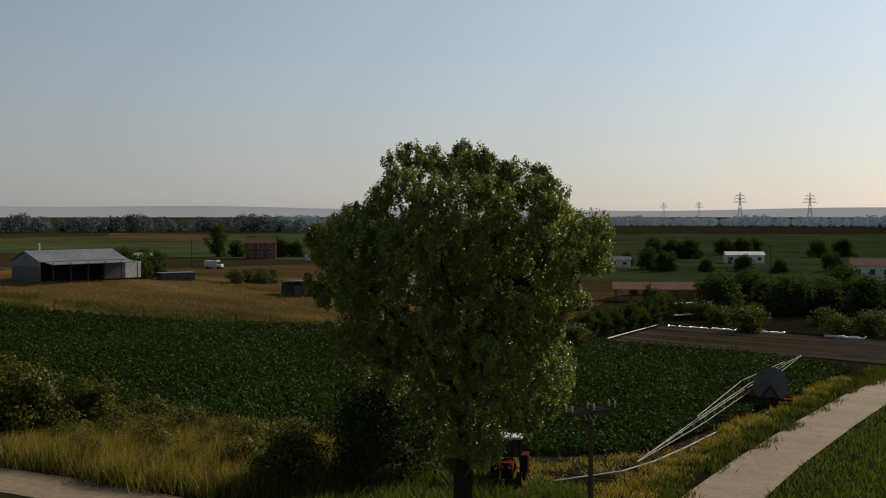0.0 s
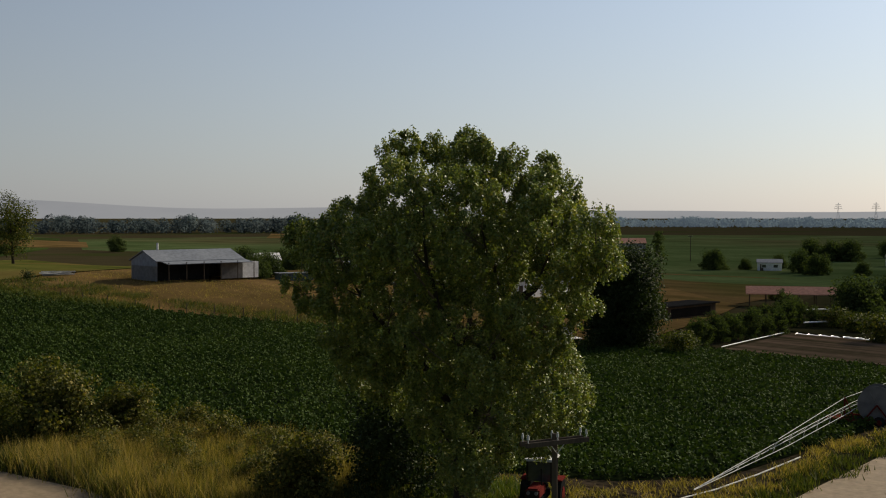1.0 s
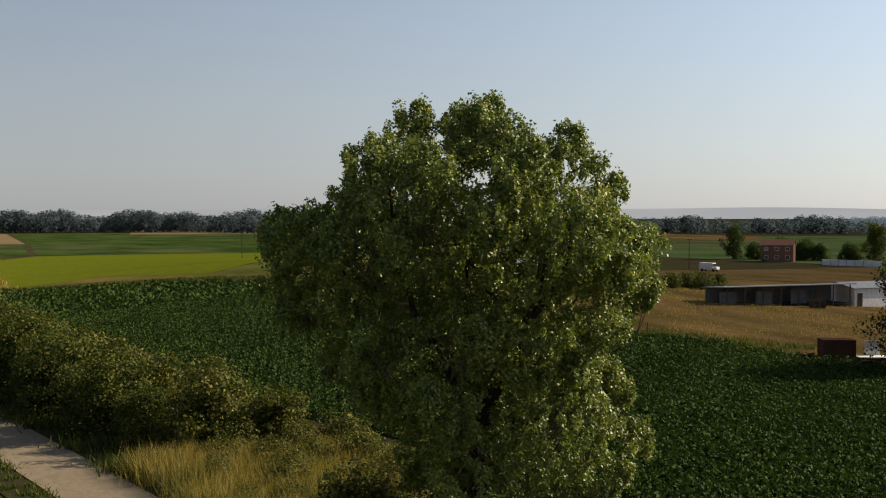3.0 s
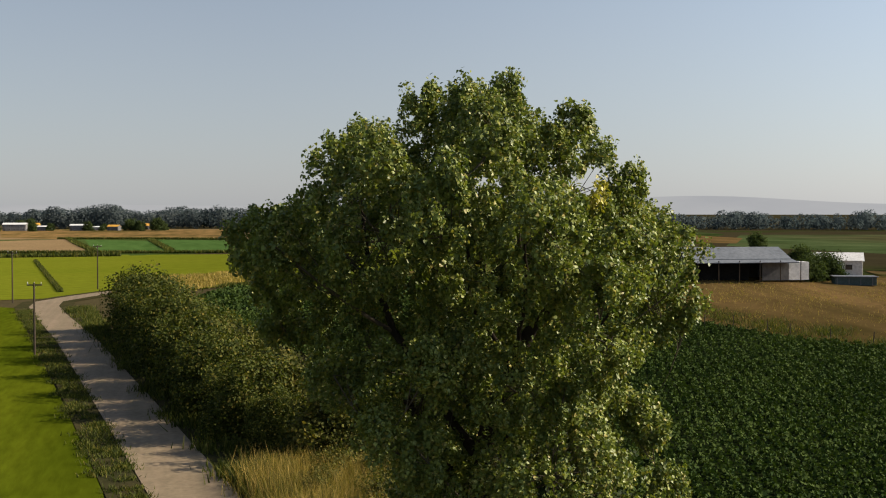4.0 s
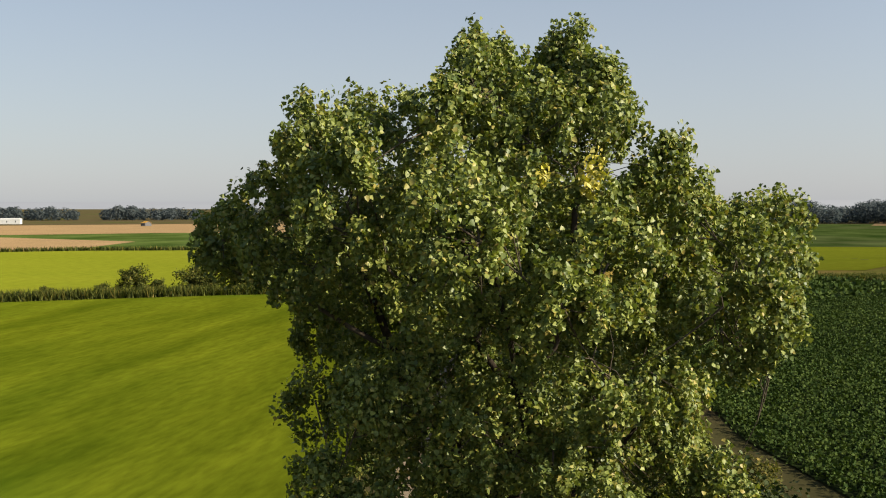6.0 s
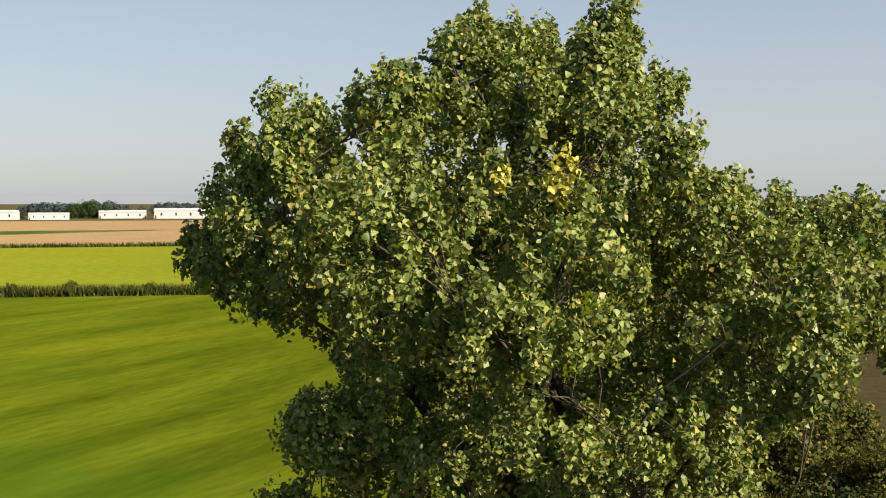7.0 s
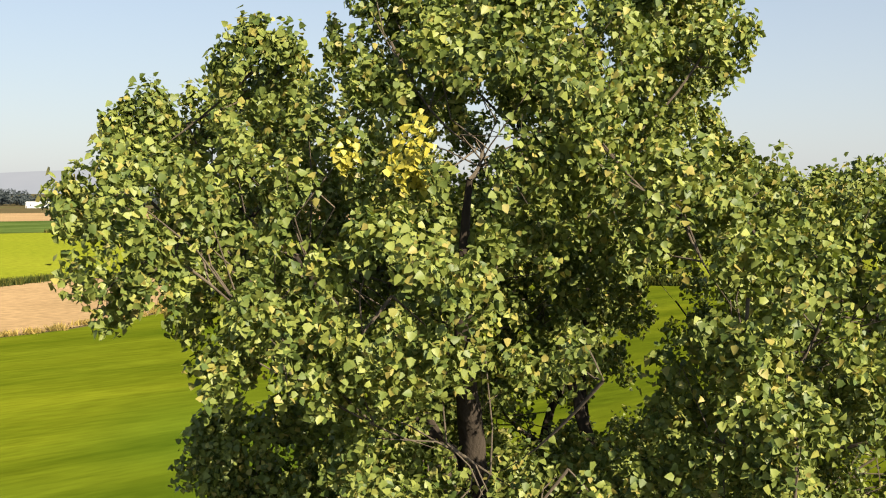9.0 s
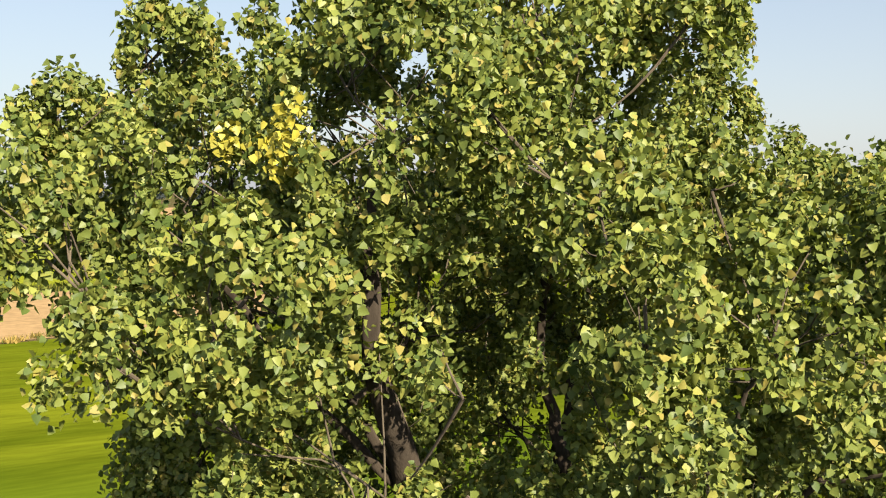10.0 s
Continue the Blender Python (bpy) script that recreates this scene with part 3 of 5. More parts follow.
lobes("south, middle", [(-1.7, -2.1, 11.0, 2.04), (-3.1, -4.5, 11.3, 0.62), (-4.9, -4.6, 11.9, 0.62), (-0.3, -3.1, 13.5, 2.10), (-2.4, -4.5, 13.5, 1.57)])
lobes("south, upper", [(1.8, -5.2, 13.8, 0.78), (0.4, -5.6, 13.8, 0.78), (-4.8, -4.2, 13.8, 0.99), (2.9, -2.8, 14.2, 1.82), (0.8, -2.8, 15.2, 1.75), (-1.7, -2.4, 16.3, 1.05), (3.0, -2.8, 16.3, 0.62)])


def tuft_leaves(c, n, out, size):
    """Broad pointed leaves, folded along the midrib, hanging in one tuft."""
    u = rng.normal(size=(n, 3))
    u /= np.linalg.norm(u, axis=1)[:, None]
    p = c + u * (0.18, 0.18, 0.29) * (rng.uniform(0.1, 1.0, (n, 1)) ** 0.55) * rng.uniform(0.7, 1.5) - (0, 0, 0.04)
    nr = u * 0.4 + np.asarray(out) * 0.4 + rng.normal(size=(n, 3)) * 0.8 + (0, 0, 0.18)
    nr /= np.linalg.norm(nr, axis=1)[:, None]
    d = rng.normal(size=(n, 3)) * 0.75 - (0, 0, 0.85)
    d -= (d * nr).sum(1)[:, None] * nr
    d /= np.linalg.norm(d, axis=1)[:, None] + 1e-9
    w = np.cross(nr, d)
    s = (size * rng.uniform(0.6, 1.3, n))[:, None]
    curl = rng.uniform(-0.25, 0.1, (n, 1))
    v = np.stack([p, p + s * (0.22 * d + 0.46 * w + 0.10 * nr), p + s * (0.62 * d + 0.30 * w + (0.05 + curl * 0.5) * nr), p + s * (d + curl * nr),
                  p + s * (0.62 * d - 0.30 * w + (0.05 + curl * 0.5) * nr), p + s * (0.22 * d - 0.46 * w + 0.10 * nr)], 1).reshape(-1, 3)
    b = np.arange(n)[:, None] * 6
    return v, np.concatenate([b + (0, 1, 2), b + (0, 2, 3), b + (0, 3, 4), b + (0, 4, 5)])


ball = np.array(LOBES)
# openings right through the crown where the field shows: from, to, radius
OPENINGS = [((5.7, 6.2, 12.9), (-7.4, -4.2, 9.9), 0.62), ((5.3, 6.6, 13.8), (-8.5, -3.2, 12.3), 0.62), ((6.1, 5.8, 12.8), (-6.4, -5.2, 9.5), 0.42)]
green_parts, yellow_parts = [], []
for k in np.argsort(ball[:, 2]):
    c, r = ball[k, :3], ball[k, 3]
    a, r0 = min(skeleton, key=lambda s: np.linalg.norm(c - s[0]) + 2.5 * max(0.0, 0.6 * math.hypot(c[0] - s[0][0], c[1] - s[0][1]) - (c[2] - s[0][2])))
    span = np.linalg.norm(c - a)
    mid = (a + c) / 2 + (0, 0, -0.12 * span) + rng.normal(size=3) * 0.06 * span
    ts = np.linspace(0, 1, 7)[:, None]
    line = (1 - ts) ** 2 * a + 2 * ts * (1 - ts) * mid + ts ** 2 * c
    r1 = min(r0 * 0.7, 0.03 + 0.018 * span)
    bits = [tube(line - BASE, np.linspace(r1, 0.022, 7), 6)]
    skeleton += [(line[3], r1 * 0.7), (line[5], r1 * 0.5)]
    n = int(40 * r * r + 14)
    u = rng.normal(size=(n, 3))
    u /= np.linalg.norm(u, axis=1)[:, None]
    spots = c + u * r * rng.uniform(0.66, 0.97, (n, 1))
    others = np.delete(ball, k, 0)
    deep = (others[None, :, 3] - np.linalg.norm(spots[:, None] - others[None, :, :3], axis=2)).max(1)
    gap = np.sin(2.1 * spots[:, 0] + 1.3) * np.sin(2.3 * spots[:, 1]) * np.sin(1.9 * spots[:, 2] + 0.7)
    stay = ((deep < 0.45) & (gap < 0.28)) | (rng.uniform(size=n) < 0.10)
    for g0, g1, gr in OPENINGS:
        axis = np.subtract(g1, g0) / np.linalg.norm(np.subtract(g1, g0))
        rel_ = spots - g0
        stay &= np.linalg.norm(rel_ - np.outer(rel_ @ axis, axis), axis=1) > gr * rng.uniform(0.75, 1.25, n)
    for q, o in zip(spots[stay], u[stay]):
        if rng.uniform() < 0.16:
            s = line[rng.integers(3, 7)]
            bend = (s + q) / 2 + rng.normal(size=3) * 0.12 * r - (0, 0, 0.05)
            bits.append(tube(np.array([s, bend, q, q + rng.normal(size=3) * 0.12 - (0, 0, 0.2)]) - BASE, [0.014, 0.010, 0.007, 0.004], 4))
        m = int(rng.uniform(34, 104))
        away = np.linalg.norm(q - YELLOW_TUFT)
        yellow = away < 0.5 or (away < 0.95 and rng.uniform() < 0.25)
        (yellow_parts if yellow else green_parts).append(tuft_leaves(q - BASE, m, o, 0.098))
    part("branch", tri_mesh("branch", *join(bits), M["twig"], True), poplar)
part("crown", tri_mesh("crown", *join(green_parts), M["poplar"]), poplar, "dense glossy green leaves in tufts", "stuff")
part("yellow_leaves", tri_mesh("yellow_leaves", *join(yellow_parts), M["yellowing"]), poplar, "tuft of yellowing leaves", "stuff")

# ---- trees and shrubs ----


def make_tree(name, at, height, width, mat, label, category="tree", n=2600, leaf=0.32, trunk=0.22, lumps=11, low=0.22, group="", crown_name="crown"):
    """A tree or bush: tapered trunk, limbs to each lump of foliage, leaves in tufts."""
    ob = thing(name, at, label, category, group)
    top = np.array((rng.normal() * 0.05 * width, rng.normal() * 0.05 * width, height * 0.62))
    bits = [tube([(0, 0, -0.15), top * 0.35, top], [trunk, trunk * 0.75, trunk * 0.3], 8)]
    lv = []
    for i in range(lumps):
        f = (i + 0.5) / lumps
        z = height * (low + (0.93 - low) * f)
        ring = 0.5 * width * math.sqrt(max(0.05, 1 - ((f - 0.42) / 0.66) ** 2)) * rng.uniform(0.25, 0.75)
        a = i * 2.4 + rng.uniform(-0.5, 0.5)
        c = np.array((math.cos(a) * ring, math.sin(a) * ring, z))
        r = 0.30 * width * rng.uniform(0.75, 1.2)
        bits.append(tube([top * min(0.95, z / height), (c + top * min(0.95, z / height)) / 2 - (0, 0, 0.04 * height), c], [trunk * 0.4, trunk * 0.25, trunk * 0.08], 5))
        p, out = clump_points(c, r, n // lumps, 14, 0.24, 0.8)
        lv.append(leaves(p, leaf, out, 0.3))
    part("trunk", tri_mesh("trunk", *join(bits), M["bark"], True), ob)
    v, f = join(lv)
    v[:, 2] = np.maximum(v[:, 2], 0.03)
    part(crown_name, tri_mesh(crown_name, v, f, mat), ob, kind="stuff")
    return ob


def spread(ob, spots):
    """Copies of a thing: x, y, size, turn."""
    for x, y, s, a in spots:
        copy_thing(ob, pose(x, y, float(relief(x, y)), 0, 0, a) @ Matrix.Diagonal((s * rng.uniform(0.9, 1.15), s * rng.uniform(0.9, 1.15), s, 1)))


def ground_at(x, y, z=0.0):
    return (x, y, float(relief(x, y)) + z)


# dark round tree in the crop, and the bushes at the poplar's foot
make_tree("dark_tree", ground_at(-39.6, 67.6), 10.0, 9.0, M["dark_tree"], "dense dark green oval tree at the crop's edge", n=60000, leaf=0.25, trunk=0.35, lumps=46, low=0.07)
make_tree("large_bush", ground_at(-10.0, 6.2), 6.2, 6.4, M["dark_tree"], "large dark bush under the poplar", "bush", n=15000, leaf=0.18, trunk=0.12, lumps=16, low=0.08)
make_tree("lone_tree", ground_at(-357, -68.5), 9.6, 9.6, M["dark_tree"], "lone dark round tree in the fields", n=9000, leaf=0.45, trunk=0.3, lumps=16, low=0.1)
make_tree("tall_tree", ground_at(-262, 111), 17.5, 12.0, M["shrub"], "tall airy tree standing alone in pasture", n=7500, leaf=0.42, trunk=0.4, lumps=16, low=0.25)
make_tree("dark_tall_tree", ground_at(-213, 257), 15.5, 10.5, M["dark_tree"], "tall dark tree behind a white wall", n=9000, leaf=0.48, trunk=0.4, lumps=18, low=0.1)
make_tree("pale_tree", ground_at(-223, 255), 12.5, 8.0, M["shrub"], "lighter green tree beside the tall dark one", n=6000, leaf=0.42, trunk=0.3, lumps=14, low=0.12)
make_tree("round_bush", ground_at(-136.8, 51.0), 1.5, 2.4, M["dark_tree"], "small round bush in pasture", "bush", n=700, leaf=0.18, trunk=0.05, lumps=8, low=0.1)

bush = make_tree("hedge_bush", ground_at(-12.5, 1.6), 3.4, 4.2, M["olive"], "loose olive-green roadside bush", "bush", n=8500, leaf=0.18, trunk=0.07, lumps=14, low=0.1, group="roadside bushes")
spread(bush, [(-17.0, 6.8, 0.7, 40), (-36, 1.5, 1.3, 80), (-41.3, 3.3, 1.3, 10), (-34.2, 5.3, 1.0, 150), (-47, 0.6, 1.3, 200), (-54, -0.6, 1.35, 30), (-61, -1.6, 1.4, 120), (-68, -2.6, 1.4, 300), (-76, -3.6, 1.45, 190), (-84, -4.8, 1.45, 240), (-92, -5.8, 1.5, 15), (-101, -6.8, 1.6, 330), (-109, -8.2, 1.6, 160)])
scrub = make_tree("scrub_bush", ground_at(-17.2, 2.8), 1.9, 3.0, M["olive"], "low straggly bush in dry grass", "bush", n=3600, leaf=0.14, trunk=0.04, lumps=10, low=0.1, group="scrub bushes")
spread(scrub, [(-21.1, 7.2, 1.0, 40), (-23.6, 2.1, 0.85, 90), (-27.3, 8.1, 1.1, 150), (-29.3, 3.6, 0.9, 210), (-15.1, 5.2, 0.8, 260), (-21, -0.6, 0.7, 300), (-32.5, 8.9, 1.1, 20), (-13.7, 7.5, 0.9, 75), (-11.6, 9.7, 0.8, 130), (-26.5, -0.4, 0.7, 190), (-19.2, 4.6, 0.8, 25), (-22.4, 5.0, 0.75, 65), (-25.2, 3.0, 0.9, 115), (-28.0, 5.6, 0.85, 175), (-30.8, 1.2, 0.9, 235), (-31.6, 5.8, 1.0, 295), (-24.0, 8.8, 0.9, 345), (-18.8, 8.2, 0.8, 55), (-33.5, 2.6, 1.1, 125), (-20.2, 1.4, 0.7, 215), (-28.6, 0.2, 0.75, 285)])
dbush = make_tree("tall_bush", ground_at(-106.5, -9.8), 5.8, 6.6, M["shrub"], "tall dense olive-green roadside bush", "bush", n=12000, leaf=0.22, trunk=0.12, lumps=18, low=0.05, group="roadside bushes")
spread(dbush, [(-114, -10.4, 1.15, 70), (-99, -8.9, 1.25, 110), (-93.5, -8.6, 0.85, 200), (-87, -7.9, 1.2, 300), (-80, -7.0, 0.9, 160), (-75.5, -6.6, 1.15, 130), (-69, -6.0, 0.8, 350), (-64, -5.3, 1.05, 20), (-58, -4.4, 0.75, 250), (-54, -4.2, 0.95, 90), (-48.5, -3.0, 0.7, 45), (-44.5, -2.4, 0.85, 310), (-39.5, -1.2, 0.6, 230)])
hedge = make_tree("field_bush", ground_at(-160.5, -78), 4.2, 5.0, M["shrub"], "bushy hedge shrub along the field edge", "bush", n=3600, leaf=0.32, trunk=0.08, lumps=10, low=0.06, group="field hedge")
spread(hedge, [(-161, -68, 1.0, 60), (-163, -60, 1.05, 130), (-160, -64, 0.7, 210), (-156, -72, 0.6, 310), (-151, -79, 0.5, 20), (-164, -50, 0.6, 100), (-146, -86, 0.45, 220), (-132, -105, 0.42, 10), (-126, -115, 0.5, 90), (-121, -122, 0.45, 140), (-116, -130, 0.45, 250), (-110, -138, 0.4, 330), (-104, -147, 0.4, 45), (-139, -96, 0.4, 160), (-99, -155, 0.35, 75)])
orchard = make_tree("orchard_tree", ground_at(-35.6, 76.4), 3.0, 2.2, M["grove"], "small dark conical orchard tree", n=2600, leaf=0.17, trunk=0.07, lumps=9, low=0.05, group="orchard trees")
spread(orchard, [(-35.4 - 0.02 * i + rng.uniform(-0.4, 0.4) - 2.4 * (i % 2), 77.6 + 1.7 * i, rng.uniform(0.8, 1.15), rng.uniform(0, 360)) for i in range(11)])
spread(orchard, [(-40.6, 99.8, 1.0, 30), (-39.2, 103.4, 1.15, 80), (-41.8, 105.6, 0.95, 120), (-40.4, 109.2, 1.05, 200), (-43.2, 112.0, 1.1, 10), (-46.0, 118.3, 1.0, 60), (-49.0, 121.0, 1.2, 170), (-37.4, 107.0, 0.9, 250)])
grove = make_tree("grove_tree", ground_at(-36.0, 116.5), 5.4, 7.4, M["grove"], "dark spreading grove tree behind the plots", n=7000, leaf=0.36, trunk=0.25, lumps=15, low=0.06, group="grove trees")
spread(grove, [(-39.0, 136.0, 0.95, 40), (-28.0, 123.5, 0.95, 100), (-24.0, 128.0, 0.85, 10), (-18.0, 126.0, 1.0, 200), (-12.0, 128.5, 0.9, 260), (-5.0, 131.0, 1.0, 300), (2.0, 134.0, 0.95, 30), (-32.0, 140.0, 0.75, 75), (-20.0, 150.0, 0.9, 190), (-6.0, 152.0, 0.95, 140), (8.0, 150.0, 0.9, 330), (-35.0, 172.0, 0.9, 15), (-18.0, 182.0, 1.0, 115), (-33.0, 128.0, 0.8, 65), (-21.5, 133.0, 0.9, 285), (-9.0, 138.0, 0.95, 355), (-15.0, 140.0, 0.8, 165), (-1.0, 142.0, 0.9, 215), (-27.0, 136.0, 0.8, 25)])
spread(grove, [(-142, 316, 1.15, 50), (-137, 320, 1.05, 120), (-132, 322, 1.1, 210), (-136, 360, 1.0, 350), (-131, 365, 1.05, 100), (-131, 377, 1.0, 160), (-101, 358, 1.0, 20), (-96, 368, 1.05, 280), (-62, 330, 1.0, 70), (-48, 322, 1.1, 190), (-30, 300, 1.0, 240), (-126, 265, 0.62, 35), (-121, 268, 0.6, 145), (-134, 244, 0.9, 270), (-128, 250, 0.5, 60), (-109, 244, 0.95, 15), (-101, 237, 0.85, 115), (-92, 242, 0.55, 205), (-85, 250, 0.7, 300), (-74, 246, 0.6, 80), (-66, 262, 0.8, 340), (-176, 262, 0.8, 10), (-166, 252, 0.6, 130), (-188, 268, 0.6, 260), (-265.5, 246, 0.9, 25), (-253, 255, 1.0, 170), (-249, 258, 0.9, 310), (-240, 262, 0.95, 85), (-312, 300, 0.95, 240), (-305, 306, 0.9, 330), (-217, 164, 0.85, 60), (-209, 161.5, 0.8, 200), (-232, 172, 0.6, 120), (-385, 215, 1.0, 10), (-391, 172, 0.65, 90)])
make_tree("dark_conifer", ground_at(-200.5, 318), 9.5, 4.4, M["grove"], "tall narrow dark conifer beside a farmhouse", n=3000, leaf=0.35, trunk=0.2, lumps=12, low=0.04)
make_tree("tall_dark_tree", ground_at(-271, 242), 11.0, 7.0, M["grove"], "tall dark tree beside a red-roofed house", n=4500, leaf=0.42, trunk=0.3, lumps=14, low=0.06)

shrub_plot = make_tree("garden_shrub", ground_at(-35.0, 108.0), 2.4, 4.2, M["shrub"], "low olive-green shrub between the garden plots", "bush", n=2600, leaf=0.22, trunk=0.06, lumps=10, low=0.05, group="garden shrubs")
spread(shrub_plot, [(-23.6, 95.6, 1.25, 30), (-13.5, 99.4, 1.0, 100), (-10.5, 103.0, 1.1, 160), (-6.0, 100.6, 0.9, 220), (-1.0, 101.2, 1.1, 280), (-31.0, 104.6, 0.9, 330), (-29.4, 111.0, 0.8, 50), (-19.0, 112.0, 0.9, 130), (-32.4, 67.8, 0.95, 200), (-33.8, 70.6, 0.7, 260), (-31.0, 117.0, 0.8, 310), (-14.0, 116.0, 0.8, 15), (-5.0, 118.0, 1.0, 75), (3.0, 113.0, 1.0, 145), (-52.0, 152.0, 1.2, 235), (-66.0, 150.0, 0.8, 295), (-46.0, 148.0, 1.1, 5)])
spread(shrub_plot, [(-110.5, 93.5, 0.85, 20), (-111.0, 97.0, 0.9, 90), (-111.6, 100.4, 0.95, 170), (-112.2, 103.6, 0.9, 250), (-109.0, 98.6, 0.7, 330)])
spread(grove, [(-858 + 24 * rng.normal(), y + rng.uniform(-7.2, 7.5), rng.uniform(0.6, 1.5), rng.uniform(0, 360)) for y in range(-260, 10, 9)])
spread(grove, [(-121.0, 82.5, 0.62, 30), (-123.5, 86.5, 0.68, 110), (-127.5, 84.5, 0.75, 200)])
spread(grove, [(-752, -616, 2.3, 10), (-745, -626, 1.9, 70), (-758, -604, 1.6, 130), (-700, -640, 0.9, 40), (-720, -620, 0.8, 200), (-640, -690, 0.8, 90)])

# far woods, as one band of crowns round the plain


def woods(name, spots, height, mat, leaf, label):
    out = []
    for x, y, h in spots:
        n = int(190 * (h / 14) ** 2)
        u = rng.normal(size=(n, 3))
        u /= np.linalg.norm(u, axis=1)[:, None]
        p = u * (h * 0.42, h * 0.42, h * 0.46) * rng.uniform(0.75, 1.05, (n, 1)) + (x, y, h * 0.5)
        p[:, 2] = np.maximum(p[:, 2], 0.5)
        out.append(leaves(p, leaf, u, 0.1, 0.3, 0.5))
    ob = new(name, tri_mesh(name, *join(out), mat))
    return tagged(ob, label, "woods", kind="stuff")


def arc(a0, a1, r0, r1, step, h0, h1):
    spots = []
    for r in np.arange(r0, r1, 28):
        a = a0
        while a < a1:
            th = radians(a)
            swell = 0.5 + 0.5 * math.sin(a * 1.7 + r * 0.01) * math.sin(a * 0.53)
            if rng.uniform() < 0.93:
                spots.append((-math.sin(th) * (r + rng.uniform(-12, 12)), math.cos(th) * (r + rng.uniform(-12, 12)), (h0 + (h1 - h0) * swell) * rng.uniform(0.85, 1.12)))
            a += math.degrees(step / r) * rng.uniform(0.7, 1.3)
    return spots


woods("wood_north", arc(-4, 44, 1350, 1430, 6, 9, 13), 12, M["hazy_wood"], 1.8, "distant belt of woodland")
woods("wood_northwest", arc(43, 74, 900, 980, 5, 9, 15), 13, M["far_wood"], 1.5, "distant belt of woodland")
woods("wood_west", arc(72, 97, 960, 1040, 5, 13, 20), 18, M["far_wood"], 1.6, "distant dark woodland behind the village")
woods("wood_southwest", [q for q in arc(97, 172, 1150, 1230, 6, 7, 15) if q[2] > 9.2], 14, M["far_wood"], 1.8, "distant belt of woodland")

# hazy hills on the horizon: a backdrop whose glow stands for the haze
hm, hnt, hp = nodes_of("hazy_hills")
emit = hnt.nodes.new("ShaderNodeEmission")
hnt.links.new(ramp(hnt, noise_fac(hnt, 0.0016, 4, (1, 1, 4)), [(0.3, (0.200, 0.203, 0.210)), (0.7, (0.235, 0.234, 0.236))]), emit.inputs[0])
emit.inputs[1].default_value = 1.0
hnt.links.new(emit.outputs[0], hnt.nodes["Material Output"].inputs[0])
hv, hf = [], []
steps = 180
for i in range(steps + 1):
    a = radians(-20 + 210 * i / steps)
    az = math.degrees(a)
    h = 30 + 40 * math.exp(-((az - 65) / 7) ** 2) + 5 * math.exp(-((az - 45) / 8) ** 2) + 66 * math.exp(-((az - 151) / 9) ** 2) + 5 * math.sin(a * 9) + 3 * math.sin(a * 23 + 1)
    for r, z in ((4300, -5), (4400, max(8, h * 0.55)), (4550, max(12, h))):
        hv.append((-math.sin(a) * r, math.cos(a) * r, z))
for i in range(steps):
    for k in (0, 1):
        a, b = 3 * i + k, 3 * i + 3 + k
        hf += [(a, b, b + 1), (a, b + 1, a + 1)]
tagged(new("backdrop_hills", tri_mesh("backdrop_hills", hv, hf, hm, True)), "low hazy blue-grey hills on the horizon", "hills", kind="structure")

# ---- crops, grasses ----
cp = scatter(CROP, 66000)
near = (cp[:, 0] > -128)
cp = cp[near]
rows = np.array((0.94, -0.34))
across = np.array((0.34, 0.94))
t_ = np.round((cp[:, :2] @ across) / 0.95) * 0.95 + rng.normal(size=len(cp)) * 0.10
cp[:, :2] = np.outer(cp[:, :2] @ rows, rows) + np.outer(t_, across)
patchy = np.sin(cp[:, 0] * 0.11) * np.sin(cp[:, 1] * 0.16 + 1) + rng.normal(size=len(cp)) * 0.5
cp = cp[patchy > -1.0][:40000]
k = 8
q = np.repeat(cp, k, 0) + np.column_stack([rng.normal(size=(len(cp) * k, 2)) * 0.17, rng.uniform(0.18, 0.62, len(cp) * k)])
tagged(new("crop_plants", tri_mesh("crop_plants", *leaves(q, 0.21, None, 0.1, 0.55, 0.5), M["crop"])), "low dark green leafy crop in rows", "crop", kind="stuff")

far_crop = scatter([(-128, 0), (-130.4, 39.3), (-157.4, 34.3), (-174.4, 21.3), (-180.6, 4.3), (-150, -6)], 7000)
far_crop[:, 2] += rng.uniform(0.2, 0.6, len(far_crop))
tagged(new("weedy_crop", tri_mesh("weedy_crop", *leaves(far_crop, 0.55, None, 0.1, 0.55, 0.5), M["crop"])), "patchy weeds and crop at the field's end", "crop", kind="stuff")


def grass(name, poly, n, height, width, mat, label, lean=0.3, tuft=0.0):
    p = scatter(poly, n)
    if tuft:
        c = scatter(poly, max(6, n // 60))
        p = c[rng.integers(0, len(c), n)] + np.column_stack([rng.normal(size=(n, 2)) * tuft, np.zeros(n)])
        p[:, 2] = relief(p[:, 0], p[:, 1])
    p[:, 2] += 0.08
    return tagged(new(name, tri_mesh(name, *blades(p, height, width, lean), mat)), label, "grass", kind="stuff")


grass("tall_dry_grass", [(-33, -3.2), (-32.2, 7.5), (-25.9, 10.9), (-15.6, 9.6), (-10.5, 4.7), (-12, -1.2), (-20, -2.8)], 26000, 1.4, 0.04, M["dry"], "tall dry golden grass by the road", 0.34, 0.7)
grass("tall_green_weeds", [(-34, -3.2), (-32.2, 7.5), (-25.9, 10.9), (-13.7, 10.3), (-8.5, 4.7), (-12, -1.6), (-20, -2.8)], 30000, 1.1, 0.06, M["olive"], "green weeds growing through dry grass", 0.45, 0.6)
